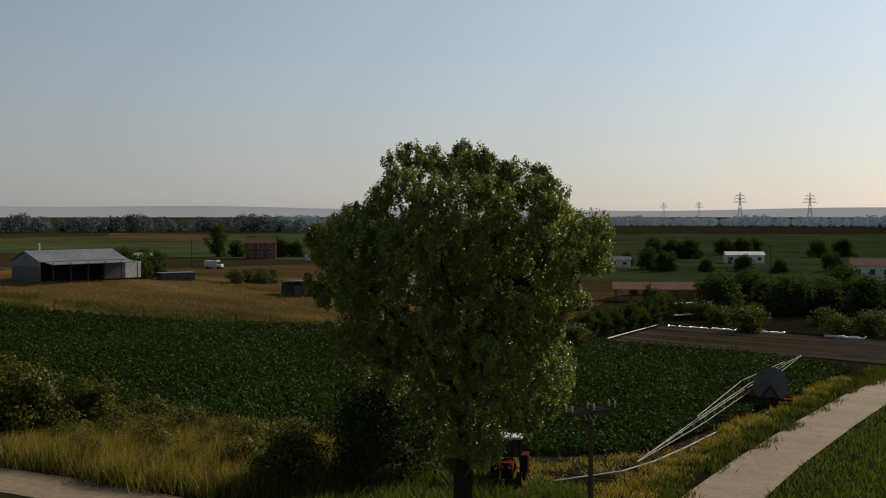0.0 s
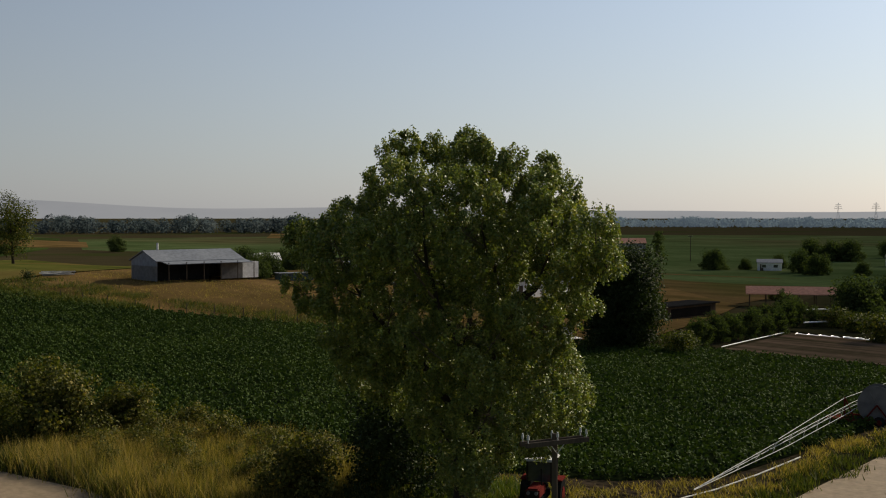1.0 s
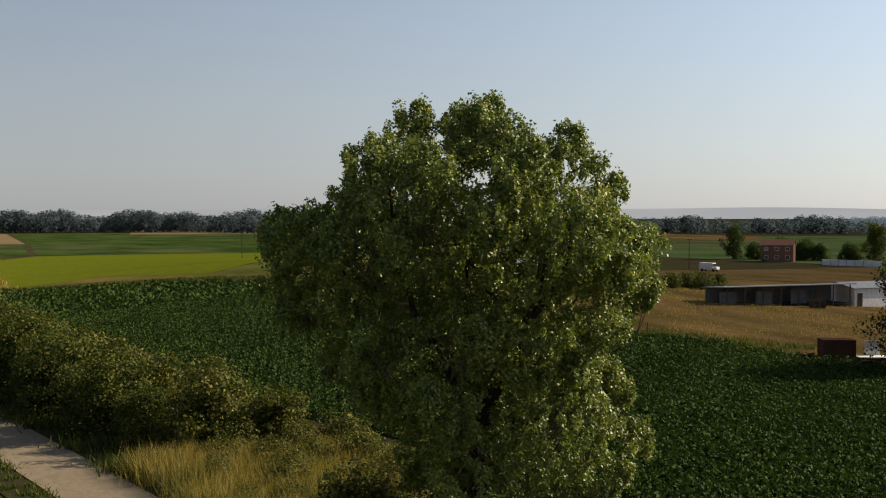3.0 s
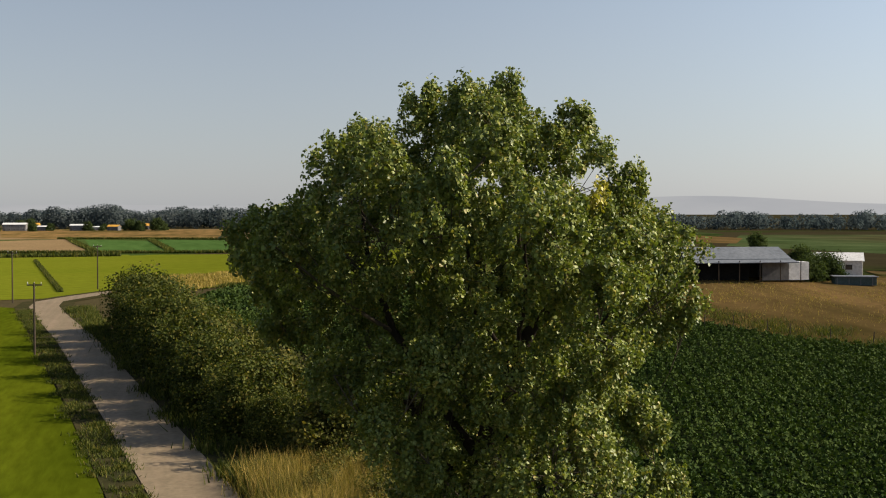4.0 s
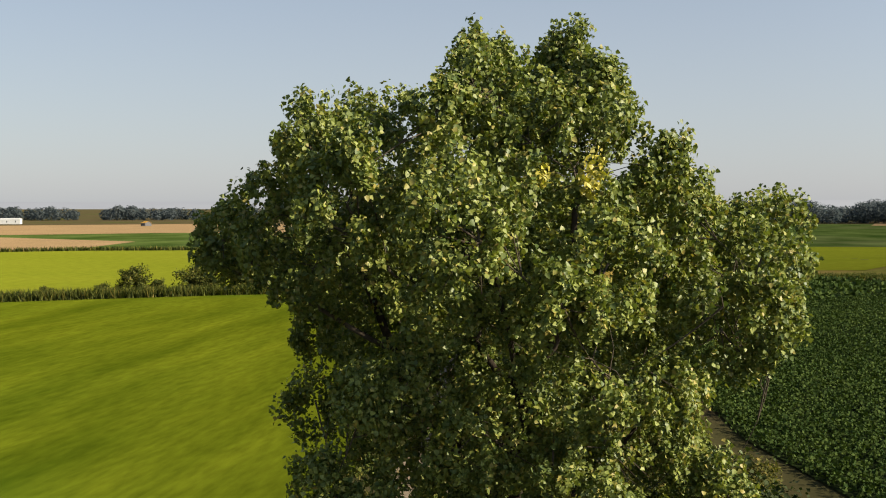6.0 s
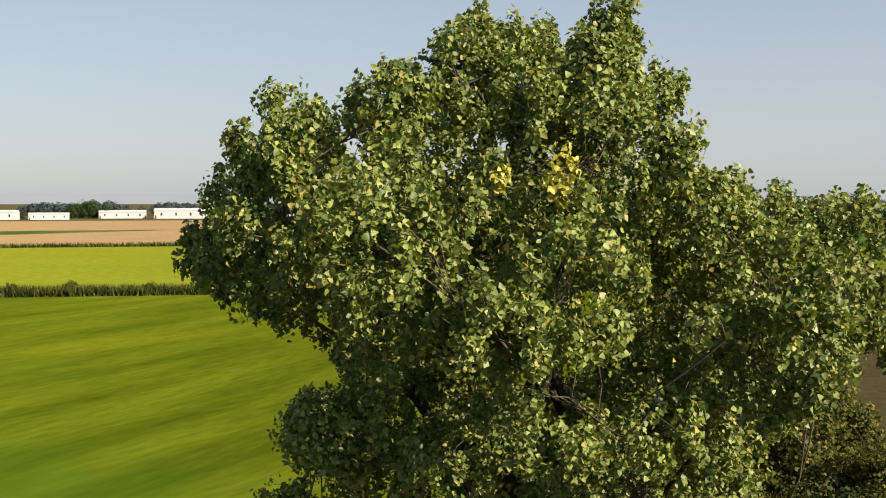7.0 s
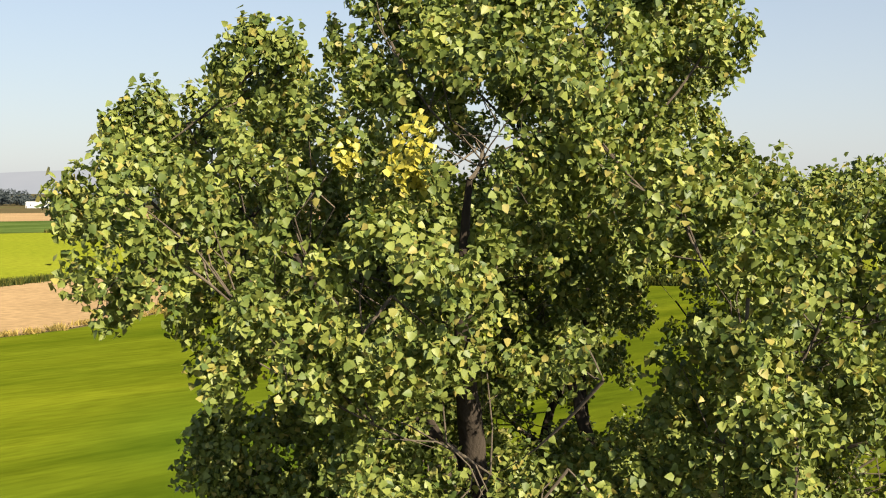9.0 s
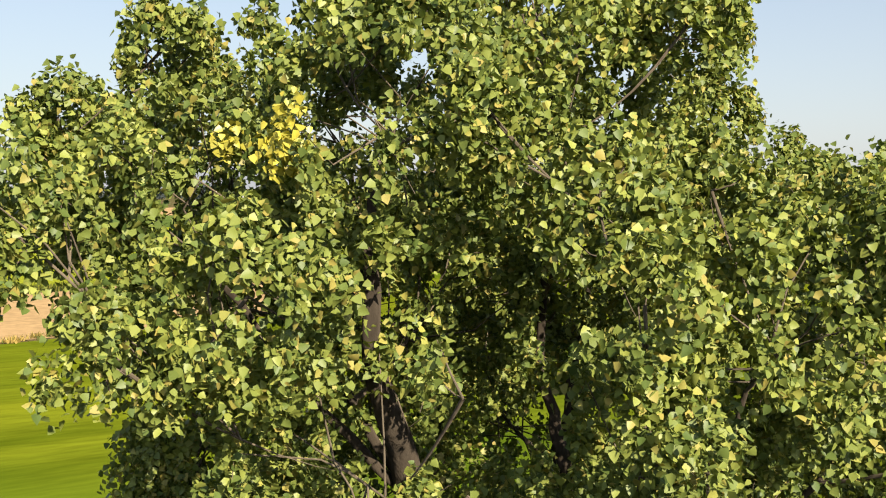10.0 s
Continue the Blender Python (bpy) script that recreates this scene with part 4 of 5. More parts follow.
grass("bank_grass", [(-10, -2.6), (-13.2, 7.5), (-8.0, 13.6), (0.1, 10.9), (4.7, 3.3), (6, -3), (0, -4)], 9000, 0.7, 0.07, M["grass"], "weeds and grass round the poplar's foot", 0.35, 0.5)
grass("verge_grass", strip([(7.0, -4), (5.4, 7.5), (3.4, 20.6), (2.0, 35.6), (0.6, 52.6), (0.4, 72.6)], 1.25), 9000, 0.4, 0.08, M["shrub"], "clumps of green and yellow verge weeds", 0.4, 0.45)
grass("verge_dry_grass", strip([(5.6, -2), (2.6, 12.6), (1.4, 24.6), (-0.2, 42.6), (-1.8, 62.6)], 1.1), 6000, 0.35, 0.06, M["dry"], "dry verge grass", 0.5, 0.4)
grass("east_grass", [(12.7, -9), (9.7, 10.3), (8.1, 23.6), (6.7, 38.6), (5.7, 52.6), (38.0, 52.6), (40, -9)], 46000, 0.38, 0.07, M["grass"], "lush green grass beside the road", 0.4)
grass("south_verge_grass", strip([(-16, -8.6), (-31, -9.8), (-60, -13.9), (-107, -20.7), (-150, -27.4)], 1.1), 15000, 0.27, 0.08, M["shrub"], "dark weeds along the ditch", 0.5, 0.35)
grass("north_verge_grass", strip([(-30, -2.6), (-60, -6.6), (-107, -13.4), (-150, -19.6)], 1.4), 9000, 0.7, 0.1, M["shrub"], "dark weeds below the hedge", 0.35, 0.6)
grass("tan_field_grass", [(-113.4, 44.3), (-73.3, 54.7), (-52.1, 64.2), (-46.1, 76.3), (-62.2, 112.0), (-92.4, 121.4), (-132.4, 91.3), (-141.4, 61.3), (-139.4, 47.3)], 14000, 0.26, 0.05, M["dry"], "sparse dry stubble and thistles", 0.5, 2.2)
grass("tan_field_weeds", [(-141.4, 45.3), (-73.3, 52.7), (-52.1, 62.2), (-54.1, 68.1), (-97.4, 53.3), (-140.4, 53.3)], 9000, 0.45, 0.07, M["shrub"], "green weeds along the crop's edge", 0.5, 0.9)
grass("far_reeds", [(-178, -36), (-173, -48), (-166, -50), (-166, -38)], 3600, 2.4, 0.2, M["grass"], "tall reed clump at the field corner", 0.22, 1.3)
grass("hedge_grass", strip([(-168, -42), (-158, -63), (-139, -92), (-118, -125), (-97, -157)], 1.6), 16000, 1.5, 0.25, M["shrub"], "dense weeds under the field hedge", 0.35)


grass("yellow_field_edge", strip([(-362, -20), (-352, -90), (-330, -170), (-251, -272), (-170, -374)], 1.8), 9000, 1.3, 0.5, M["shrub"], "dark weedy strip between far fields", 0.3)
for edge in ([(-600, -53), (-500, -42), (-405, -30.5)], [(-570, -12), (-480, -8), (-400, -4)], [(-396, -61), (-388, -30), (-378, 20)], [(-600, -58), (-590, -20), (-572, 25)]):
    grass("plot_hedge", strip(edge, 1.3), 3200, 1.1, 0.45, M["shrub"], "dark hedge line between far vegetable plots", 0.3)
grass("dry_field_corner", [(-225, -15.7), (-236, 10), (-192, 8), (-184, -3)], 7000, 0.7, 0.2, M["dry"], "dry golden grass at the crop's far end", 0.4, 1.2)
grass("yellow_field_track", strip([(-331, -43), (-260, -34), (-189, -25)], 0.45), 4000, 0.5, 0.25, M["shrub"], "line of dark weeds along a furrow", 0.3)

grass("yard_dry_grass", [(-11.0, 14.9), (-5.0, 17.6), (-0.9, 22.1), (1.4, 24.6), (2.9, 11.5), (2.2, 6.1), (-7.7, 10.3)], 3500, 0.28, 0.05, M["dry"], "dry straw scattered over bare dirt", 0.6, 0.5)

grass("stubble_edge", strip([(-97, -157), (-60, -113), (-44, -105), (-20, -100), (40, -85)], 0.9), 9000, 0.5, 0.16, M["dry"], "dry grass fringe along the stubble field", 0.5, 0.5)
grass("stubble_far_edge", strip([(-98, -160), (-76, -171.5), (-40, -151.5), (60, -131.5)], 1.3), 9000, 1.0, 0.22, M["shrub"], "weedy strip beyond the stubble field", 0.4, 0.7)

grass("crop_edge_weeds", strip([(-187.3, 3.2), (-176.9, 22.8), (-157.9, 36.8), (-141.4, 42.9), (-127.4, 42.5), (-113.4, 42.5), (-97.4, 44.9)], 1.5), 16000, 0.65, 0.16, M["shrub"], "green weeds growing along the crop's far edge", 0.5, 0.8)

# ---- buildings ----


def box_part(name, parent, lo, hi, mat, label="", bevel=0.0):
    bm = bmesh.new()
    add_box(bm, lo, hi, None, bevel)
    return part(name, bm_mesh(name, bm, mat), parent, label)


def roof_part(parent, w, d, h, rise, mat, over=0.35, thick=0.12, name="roof"):
    """A gabled roof with thickness and eaves; the ridge runs along x."""
    x0, x1, y0, y1 = -w / 2 - over, w / 2 + over, -d / 2 - over, d / 2 + over
    k = rise / (d / 2)
    prof = [(y0, h - over * k), (0, h + rise), (y1, h - over * k), (y1, h - over * k + thick), (0, h + rise + thick * 1.3), (y0, h - over * k + thick)]
    bm = bmesh.new()
    a = [bm.verts.new((x0, y, z)) for y, z in prof]
    b = [bm.verts.new((x1, y, z)) for y, z in prof]
    n = len(prof)
    for i in range(n):
        bm.faces.new((a[i], a[(i + 1) % n], b[(i + 1) % n], b[i]))
    for q in (a, b):
        bm.faces.new((q[0], q[1], q[4], q[5]))
        bm.faces.new((q[1], q[2], q[3], q[4]))
    return part(name, bm_mesh(name, bm, mat), parent)


def gable_walls(parent, w, d, h, rise, mat):
    """Walls with gables, hollow, 0.2 m thick."""
    t = 0.2
    for sy in (-1, 1):
        box_part("wall", parent, (-w / 2, sy * d / 2 - t / 2, 0), (w / 2, sy * d / 2 + t / 2, h), mat)
    for sx in (-1, 1):
        bm = bmesh.new()
        prof = [(-d / 2 + t / 2 + 0.003, 0), (d / 2 - t / 2 - 0.003, 0), (d / 2 - t / 2 - 0.003, h), (0, h + rise - 0.05), (-d / 2 + t / 2 + 0.003, h)]
        q = [[bm.verts.new((sx * w / 2 + e, y, z)) for y, z in prof] for e in (-t / 2, t / 2)]
        for i in range(5):
            bm.faces.new((q[0][i], q[0][(i + 1) % 5], q[1][(i + 1) % 5], q[1][i]))
        bm.faces.new(q[0])
        bm.faces.new(q[1][::-1])
        part("gable", bm_mesh("gable", bm, mat), parent)


def window(parent, x, y, z, w, h, face=-1):
    """A window on the wall at y, facing face (-1: towards -y)."""
    fr = box_part("window", parent, (x - w / 2, y, z), (x + w / 2, y + face * 0.06, z + h), M["white"])
    box_part("pane", fr, (x - w / 2 + 0.1, y + face * 0.05, z + 0.1), (x + w / 2 - 0.1, y + face * 0.075, z + h - 0.1), M["glass"])


def house(name, at, turn, w, d, h, rise, wall, roof, label, floors=1, bays=3, category="house", group=""):
    ob = thing(name, at, label, category, group, turn)
    gable_walls(ob, w, d, h, rise, wall)
    roof_part(ob, w, d, h, rise, roof)
    fl = h / floors
    for f in range(floors):
        for i in range(bays):
            window(ob, (i + 0.5) / bays * w - w / 2, -d / 2 - 0.1, f * fl + fl * 0.35, min(1.3, w / bays * 0.45), fl * 0.42)
    box_part("door", ob, (-w / 2 + 0.5, -d / 2 - 0.1, 0), (-w / 2 + 1.4, -d / 2 - 0.15, min(2.05, h * 0.8)), M["wood"])
    return ob


# long metal shed with a canopy; its front looks towards +x
shed = thing("farm_shed", ground_at(-122.5, 70.0), "long grey metal farm shed with blue gable and open front", "shed", turn=87)
W, D, H, RISE = 15.0, 7.5, 3.0, 1.4
# the first front_wall is near-black, painted as the shed's unlit inside
for name, lo, hi, mat in (("wall", (-W / 2, D / 2 - 0.1, 0), (W / 2, D / 2 + 0.1, H), "grey_wall"), ("front_wall", (-W / 2 + 0.1, -D / 2 + 1.2, 0), (2.2, -D / 2 + 1.35, H), "dark"), ("front_wall", (5.0, -D / 2 + 1.2, 0), (W / 2 - 0.1, -D / 2 + 1.4, H), "grey_wall"), ("concrete_panel", (3.6, -D / 2 - 0.1, 0), (W / 2 - 0.1, -D / 2 + 0.1, 2.4), "grey_wall")):
    box_part(name, shed, lo, hi, M[mat])
for sx in (-1, 1):
    box_part("end_wall", shed, (sx * W / 2 - 0.1, -D / 2, 0), (sx * W / 2 + 0.1, D / 2 - 0.11, 2.2), M["grey_wall"])
    bm = bmesh.new()
    prof = [(-D / 2, 2.21), (D / 2 - 0.11, 2.21), (D / 2 - 0.11, H), (0, H + RISE - 0.06), (-D / 2, H)]
    q = [[bm.verts.new((sx * W / 2 + e, y, z)) for y, z in prof] for e in (-0.1, 0.1)]
    for i in range(5):
        bm.faces.new((q[0][i], q[0][(i + 1) % 5], q[1][(i + 1) % 5], q[1][i]))
    bm.faces.new(q[0])
    bm.faces.new(q[1][::-1])
    part("gable", bm_mesh("gable", bm, M["blue_wall"]), shed, "pale blue sheet gable")
roof_part(shed, W, D, H, RISE, M["sheet"], 0.3)
bm = bmesh.new()
add_box(bm, (-W / 2 + 0.6, -D / 2 - 2.3, -0.05), (W / 2 + 0.5, -D / 2 + 0.3, 0.05), Matrix.Translation((0, 0, 3.0)) @ Matrix.Rotation(radians(9), 4, "X") @ Matrix.Translation((0, 0, 0.5)))
part("canopy", bm_mesh("canopy", bm, M["sheet"]), shed, "pale metal canopy")
for i in range(6):
    bm = bmesh.new()
    add_rod(bm, (-W / 2 + 0.8 + i * 3.0, -D / 2 - 2.1, 0), (-W / 2 + 0.8 + i * 3.0, -D / 2 - 2.1, 2.85), 0.07)
    part("post", bm_mesh("post", bm, M["wood"]), shed)
bm = bmesh.new()
add_rod(bm, (-5, 0.4, H + RISE - 0.3), (-5, 0.4, H + RISE + 1.2), 0.16)
part("chimney", bm_mesh("chimney", bm, M["white"]), shed, "white flue pipe")
box_part("annex", shed, (W / 2 + 0.15, -D / 2 + 0.2, 0), (W / 2 + 3.2, D / 2 - 1.5, 2.5), M["white"], "low white annex")

house("white_house", ground_at(-150.0, 104.0), 60, 8.5, 6.0, 2.5, 1.1, M["white"], M["white"], "small white farm cottage behind trees", bays=2)
flat = thing("white_building", ground_at(-450, 175), "white flat-roofed two-block building in the fields", "building", turn=62)
box_part("low_block", flat, (-8.5, -4, 0), (1.5, 4, 4.6), M["white"])
box_part("tall_block", flat, (1.6, -4.5, 0), (9, 4.5, 7.4), M["white"])
# a flat near-black panel stands for the shade inside the porch
box_part("porch_shade", flat, (-7.5, -4.05, 0.1), (0.2, -3.9, 3.4), M["dark"], "near-black panel painted as the porch's shade")
box_part("door", flat, (6.6, -4.58, 0), (8.2, -4.45, 2.8), M["dark"])
box_part("parapet", flat, (1.5, -4.6, 7.4), (9.1, 4.6, 7.65), M["white"])

# open-fronted barn with a white end
barn = thing("open_barn", ground_at(-89.0, 95.2), "long low open-fronted livestock barn", "barn", turn=86)
box_part("back_wall", barn, (-10.5, 2.1, 0), (10.5, 2.3, 2.4), M["grey_wall"])
# slab is near-black: the barn's inner shade is put into its colour
box_part("floor_slab", barn, (-10.5, -2.2, 0.02), (10.5, 2.08, 0.06), M["dark"])
bm = bmesh.new()
add_box(bm, (-10.9, -2.6, 2.5), (10.9, 2.6, 2.62), Matrix.Rotation(radians(-3), 4, "X"))
part("roof", bm_mesh("roof", bm, M["sheet"]), barn)
for i in range(8):
    bm = bmesh.new()
    add_rod(bm, (-10.2 + i * 2.9, -2.1, 0), (-10.2 + i * 2.9, -2.1, 2.58), 0.09)
    part("post", bm_mesh("post", bm, M["wood"]), barn)
for i in range(3):
    box_part("stall_panel", barn, (-9.8 + i * 5.8, -0.1, 0.06), (-7.2 + i * 5.8, 0.1, 1.9), M["grey_wall"])
block = house("barn_end_house", ground_at(-89.8, 113.6), 88, 14.0, 6.5, 2.7, 0.6, M["white"], M["sheet"], "white-walled end block of the barn", bays=1, category="barn")
pallet = thing("pallet_stack", ground_at(-84.4, 97.5), "pale wooden pallets in front of the barn", "pallets", turn=80)
for i in range(5):
    box_part("board", pallet, (-1.0, -0.5, 0.1 + i * 0.22), (1.0, 0.5, 0.2 + i * 0.22), M["wood"])
for sx in (-0.9, 0, 0.9):
    box_part("stringer", pallet, (sx - 0.06, -0.48, 0.0), (sx + 0.06, 0.48, 1.25), M["wood"])

# red-roofed open pavilion
pav = thing("red_roof_shelter", ground_at(-56.0, 136.5), "open shelter with a long red roof, lightened for its sheen", "shelter", turn=30)
roof_part(pav, 13.0, 5.0, 2.2, 0.9, M["redroof"], 0.3)
for i in range(6):
    for sy in (-1, 1):
        bm = bmesh.new()
        add_rod(bm, (-6.2 + i * 2.48, sy * 2.3, 0), (-6.2 + i * 2.48, sy * 2.3, 2.3), 0.07)
        part("post", bm_mesh("post", bm, M["wood"]), pav)
low = thing("low_black_shed", ground_at(-55.5, 104.0), "low dark shed with a flat black roof", "shed", turn=90)
box_part("body", low, (-6, -2, 0), (6, 2, 1.7), M["wood"])
box_part("roof", low, (-6.4, -2.5, 1.72), (6.4, 2.4, 1.9), M["rubber"])
# near-black panel on the solid wall, painted as a shaded opening
box_part("opening_shade", low, (-5.2, -2.03, 0.2), (4.6, -1.95, 1.4), M["dark"])

house("red_roof_house", ground_at(-249, 241), 42, 9.5, 8.0, 5.2, 1.6, M["brick_wall"], M["brick_wall"], "two-storey house with a red tiled roof", 2, 3)
house("grey_house", ground_at(-192, 288), 40, 10.0, 8.0, 5.6, 1.4, M["grey_wall"], M["redroof"], "two-storey grey farmhouse with red roof", 2, 3)
house("white_red_house", ground_at(-47.0, 230.0), 20, 9.0, 7.0, 3.4, 1.3, M["white"], M["redroof"], "white house with red roof among trees", 1, 3)
house("white_long_shed", ground_at(-104, 298), 30, 11.0, 6.0, 2.6, 0.8, M["white"], M["white"], "long low white farm shed", 1, 4, "shed")
house("roadside_hut", ground_at(-122, 252), 30, 6.0, 4.0, 2.2, 0.7, M["white"], M["sheet"], "small white hut with metal roof", 1, 2, "hut")

trailer = thing("white_wall", ground_at(-214.5, 236.3), "low white painted garden wall with grey streaks", "wall", turn=14)
for i in range(7):
    box_part("panel", trailer, (-9 + i * 2.6, -0.12, 0), (-6.5 + i * 2.6, 0.12, 1.7), M["white"])
for i in range(8):
    box_part("pillar", trailer, (-9.12 + i * 2.6, -0.17, 0), (-8.97 + i * 2.6, 0.17, 1.8), M["blue_wall"])

scrap = thing("scrap_container", ground_at(-48.0, 66.0), "rusty dark container with loose white sheets", "container", turn=60)
box_part("body", scrap, (-2.6, -1.1, 0), (0.4, 1.1, 1.9), M["rust"], "rusty dark steel box")
box_part("lid_sheet", scrap, (0.6, -1.4, 0.3), (3.4, 0.4, 0.36), M["white"], "loose white sheet")
for sx in (0.8, 3.2):
    box_part("leg", scrap, (sx, -1.3, 0), (sx + 0.08, -1.2, 0.3), M["steel"])
box_part("side_sheet", scrap, (1.6, 0.45, 0.0), (3.0, 0.52, 1.7), M["steel"], "grey metal sheet")

teal = thing("teal_shed", ground_at(-117.5, 87.0), "low teal corrugated animal shed in dry grass", "shed", turn=70)
box_part("body", teal, (-2.8, -1.3, 0), (2.8, 1.3, 1.15), M["teal"])
box_part("roof", teal, (-3.0, -1.5, 1.16), (3.0, 1.5, 1.28), M["sheet"])
for i in range(4):
    box_part("rib", teal, (-2.6 + i * 1.6, -1.36, 0.05), (-2.5 + i * 1.6, -1.305, 1.1), M["sheet"])
pile = thing("timber_pile", ground_at(-139.8, 57.4), "pile of pale weathered planks and rubble", "timber", turn=75)
for i in range(7):
    bm = bmesh.new()
    add_box(bm, (-2.6, -0.14, 0), (2.6, 0.14, 0.07), Matrix.Translation((rng.uniform(-0.4, 0.4), rng.uniform(-0.9, 0.9), 0.05 + i * 0.09)) @ Matrix.Rotation(rng.uniform(-0.35, 0.35), 4, "Z"))
    part("plank", bm_mesh("plank", bm, M["dull_pipe"]), pile)
van = thing("white_van", ground_at(-205.2, 178.2), "white van parked by the farm", "van", turn=20)
box_part("body", van, (-2.4, -0.95, 0.45), (1.5, 0.95, 2.2), M["white"], bevel=0.12)
box_part("bonnet", van, (1.5, -0.9, 0.45), (2.6, 0.9, 1.25), M["white"], bevel=0.15)
box_part("windscreen", van, (1.46, -0.8, 1.3), (1.56, 0.8, 2.0), M["glass"])
for wx in (-1.5, 1.7):
    for wy in (-0.9, 0.9):
        bm = bmesh.new()
        add_rod(bm, (wx, wy - 0.12, 0.35), (wx, wy + 0.12, 0.35), 0.35, sides=14)
        part("wheel", bm_mesh("wheel", bm, M["rubber"]), van)

# the village in the west and the sheds in the south-west
vh = house("village_house", ground_at(-855, -172), 80, 10, 8, 3.6, 1.6, M["grey_wall"], M["orange"], "village house with an orange tiled roof", 2, 4, group="village houses")
vh2 = house("village_block", ground_at(-862, -130), 85, 14, 9, 4.2, 1.0, M["grey_wall"], M["white"], "grey village block with a pale roof", 2, 5, group="village houses")
for x, y, s, a in ((-880, -155, 0.9, 95), (-870, -40, 0.8, 70), (-900, -20, 0.9, 90), (-850, -200, 0.7, 60), (-905, -100, 1.0, 100), (-790, -300, 0.7, 60), (-760, -330, 0.6, 50)):
    copy_thing(vh, pose(x, y, 0, 0, 0, a) @ Matrix.Diagonal((s, s, s, 1)))
for x, y, s, a in ((-866, -108, 1.1, 88), (-870, -88, 0.7, 80), (-868, -64, 0.9, 85), (-875, -52, 0.6, 90), (-890, -175, 0.9, 80), (-747, -205, 0.85, 70), (-890, -140, 1.0, 95)):
    copy_thing(vh2, pose(x, y, 0, 0, 0, a) @ Matrix.Diagonal((s, s, s, 1)))
wh = house("white_warehouse", ground_at(-762, -592), 125, 36, 16, 5.0, 1.4, M["dull_pipe"], M["dull_pipe"], "long white warehouse in the distance", 1, 4, "warehouse", "far warehouses")
for x, y, s, a in ((-778, -545, 1.25, 122), (-795, -512, 0.9, 128), (-668, -640, 1.1, 125), (-690, -604, 0.8, 130), (-560, -760, 0.9, 140), (-420, -900, 0.8, 150), (-820, -470, 0.7, 110)):
    copy_thing(wh, pose(x, y, 0, 0, 0, a) @ Matrix.Diagonal((s, s, s, 1)))

# ---- poles and pylons ----


def power_pole(name, at, h, turn, arm, insul, label, double=False, group=""):
    ob = thing(name, at, label, "utility pole", group, turn)
    bm = bmesh.new()
    add_rod(bm, (0, 0, -0.3), (0, 0, h), 0.125, 0.085, 12)
    part("shaft", bm_mesh("shaft", bm, M["wood"], False), ob, "weathered wooden pole")
    for sy in ((-0.16, 0.16) if double else (0.14,)):
        box_part("crossarm", ob, (-arm / 2, sy - 0.05, h - 0.32), (arm / 2, sy + 0.05, h - 0.18), M["wood"])
        for sx in (-1, 1):
            bm = bmesh.new()
            add_rod(bm, (0, sy * 0.9, h - 0.6), (sx * 0.25, sy, h - 0.31), 0.014, sides=6)
            part("brace", bm_mesh("brace", bm, M["steel"]), ob)
        for i in range(insul):
            x = -arm / 2 + 0.08 + i * (arm - 0.16) / max(1, insul - 1)
            bm = bmesh.new()
            add_rod(bm, (x, sy, h - 0.18), (x, sy, h - 0.08), 0.02, sides=6)
            add_rod(bm, (x, sy, h - 0.08), (x, sy, h + 0.0), 0.045, 0.038, 10)
            add_rod(bm, (x, sy, h + 0.0), (x, sy, h + 0.07), 0.036, 0.024, 10)
            part("insulator", bm_mesh("insulator", bm, M["dull_pipe"]), ob, "white ceramic insulator")
    return ob


power_pole("roadside_pole", (10.7, -7.1, 0), 8.1, 72, 2.3, 3, "wooden power pole with double crossarm and white insulators", True)
pl = power_pole("field_pole", (-93.7, -20.2, 0), 7.4, 80, 1.5, 3, "slender wooden line pole with short crossarm", group="line poles")
for x, y, a in ((-166, -30.5, 80), (-195, -19, 95), (-484, -109, 90), (-332, 95, 60), (-275, 83, 70), (-216.8, 181.0, 40), (-61.9, 206.7, 30), (-170, 290, 45)):
    copy_thing(pl, pose(x, y, float(relief(x, y)), 0, 0, a) @ Matrix.Diagonal((1, 1, 1.1, 1)))


def pylon(at, h, turn, group):
    ob = thing("lattice_pylon", at, "grey steel lattice pylon on the horizon", "pylon", group, turn)
    bm = bmesh.new()
    levels = [(0, 4.6), (h * 0.3, 2.6), (h * 0.55, 1.5), (h * 0.72, 1.0), (h * 0.86, 0.9), (h, 0.2)]
    for (z0, a), (z1, b) in zip(levels, levels[1:]):
        for sx, sy in ((1, 1), (1, -1), (-1, 1), (-1, -1)):
            add_rod(bm, (sx * a, sy * a, z0), (sx * b, sy * b, z1), 0.28, sides=4)
            add_rod(bm, (sx * a, sy * a, z0), (-sx * b, sy * b, z1), 0.16, sides=4)
    part("tower", bm_mesh("tower", bm, M["steel"]), ob)
    for z, w in ((h * 0.7, 8.5), (h * 0.8, 7.0), (h * 0.9, 5.5)):
        bm = bmesh.new()
        for sx in (-1, 1):
            add_rod(bm, (0, 0, z + 1.2), (sx * w, 0, z), 0.22, sides=4)
            add_rod(bm, (0, 0, z - 0.6), (sx * w, 0, z), 0.22, sides=4)
            add_rod(bm, (sx * w, 0, z), (sx * w, 0, z - 2.0), 0.14, sides=4)
        part("crossarm", bm_mesh("crossarm", bm, M["steel"]), ob)
    return ob


py = pylon((-558, 1433, 0), 42, 30, "far pylons")
for x, y, s in ((-476, 1461, 0.98), (-925, 2143, 0.9), (-1040, 2228, 0.9), (-349, 1426, 0.9)):
    copy_thing(py, pose(x, y, 0, 0, 0, 25) @ Matrix.Diagonal((s, s, s, 1)))

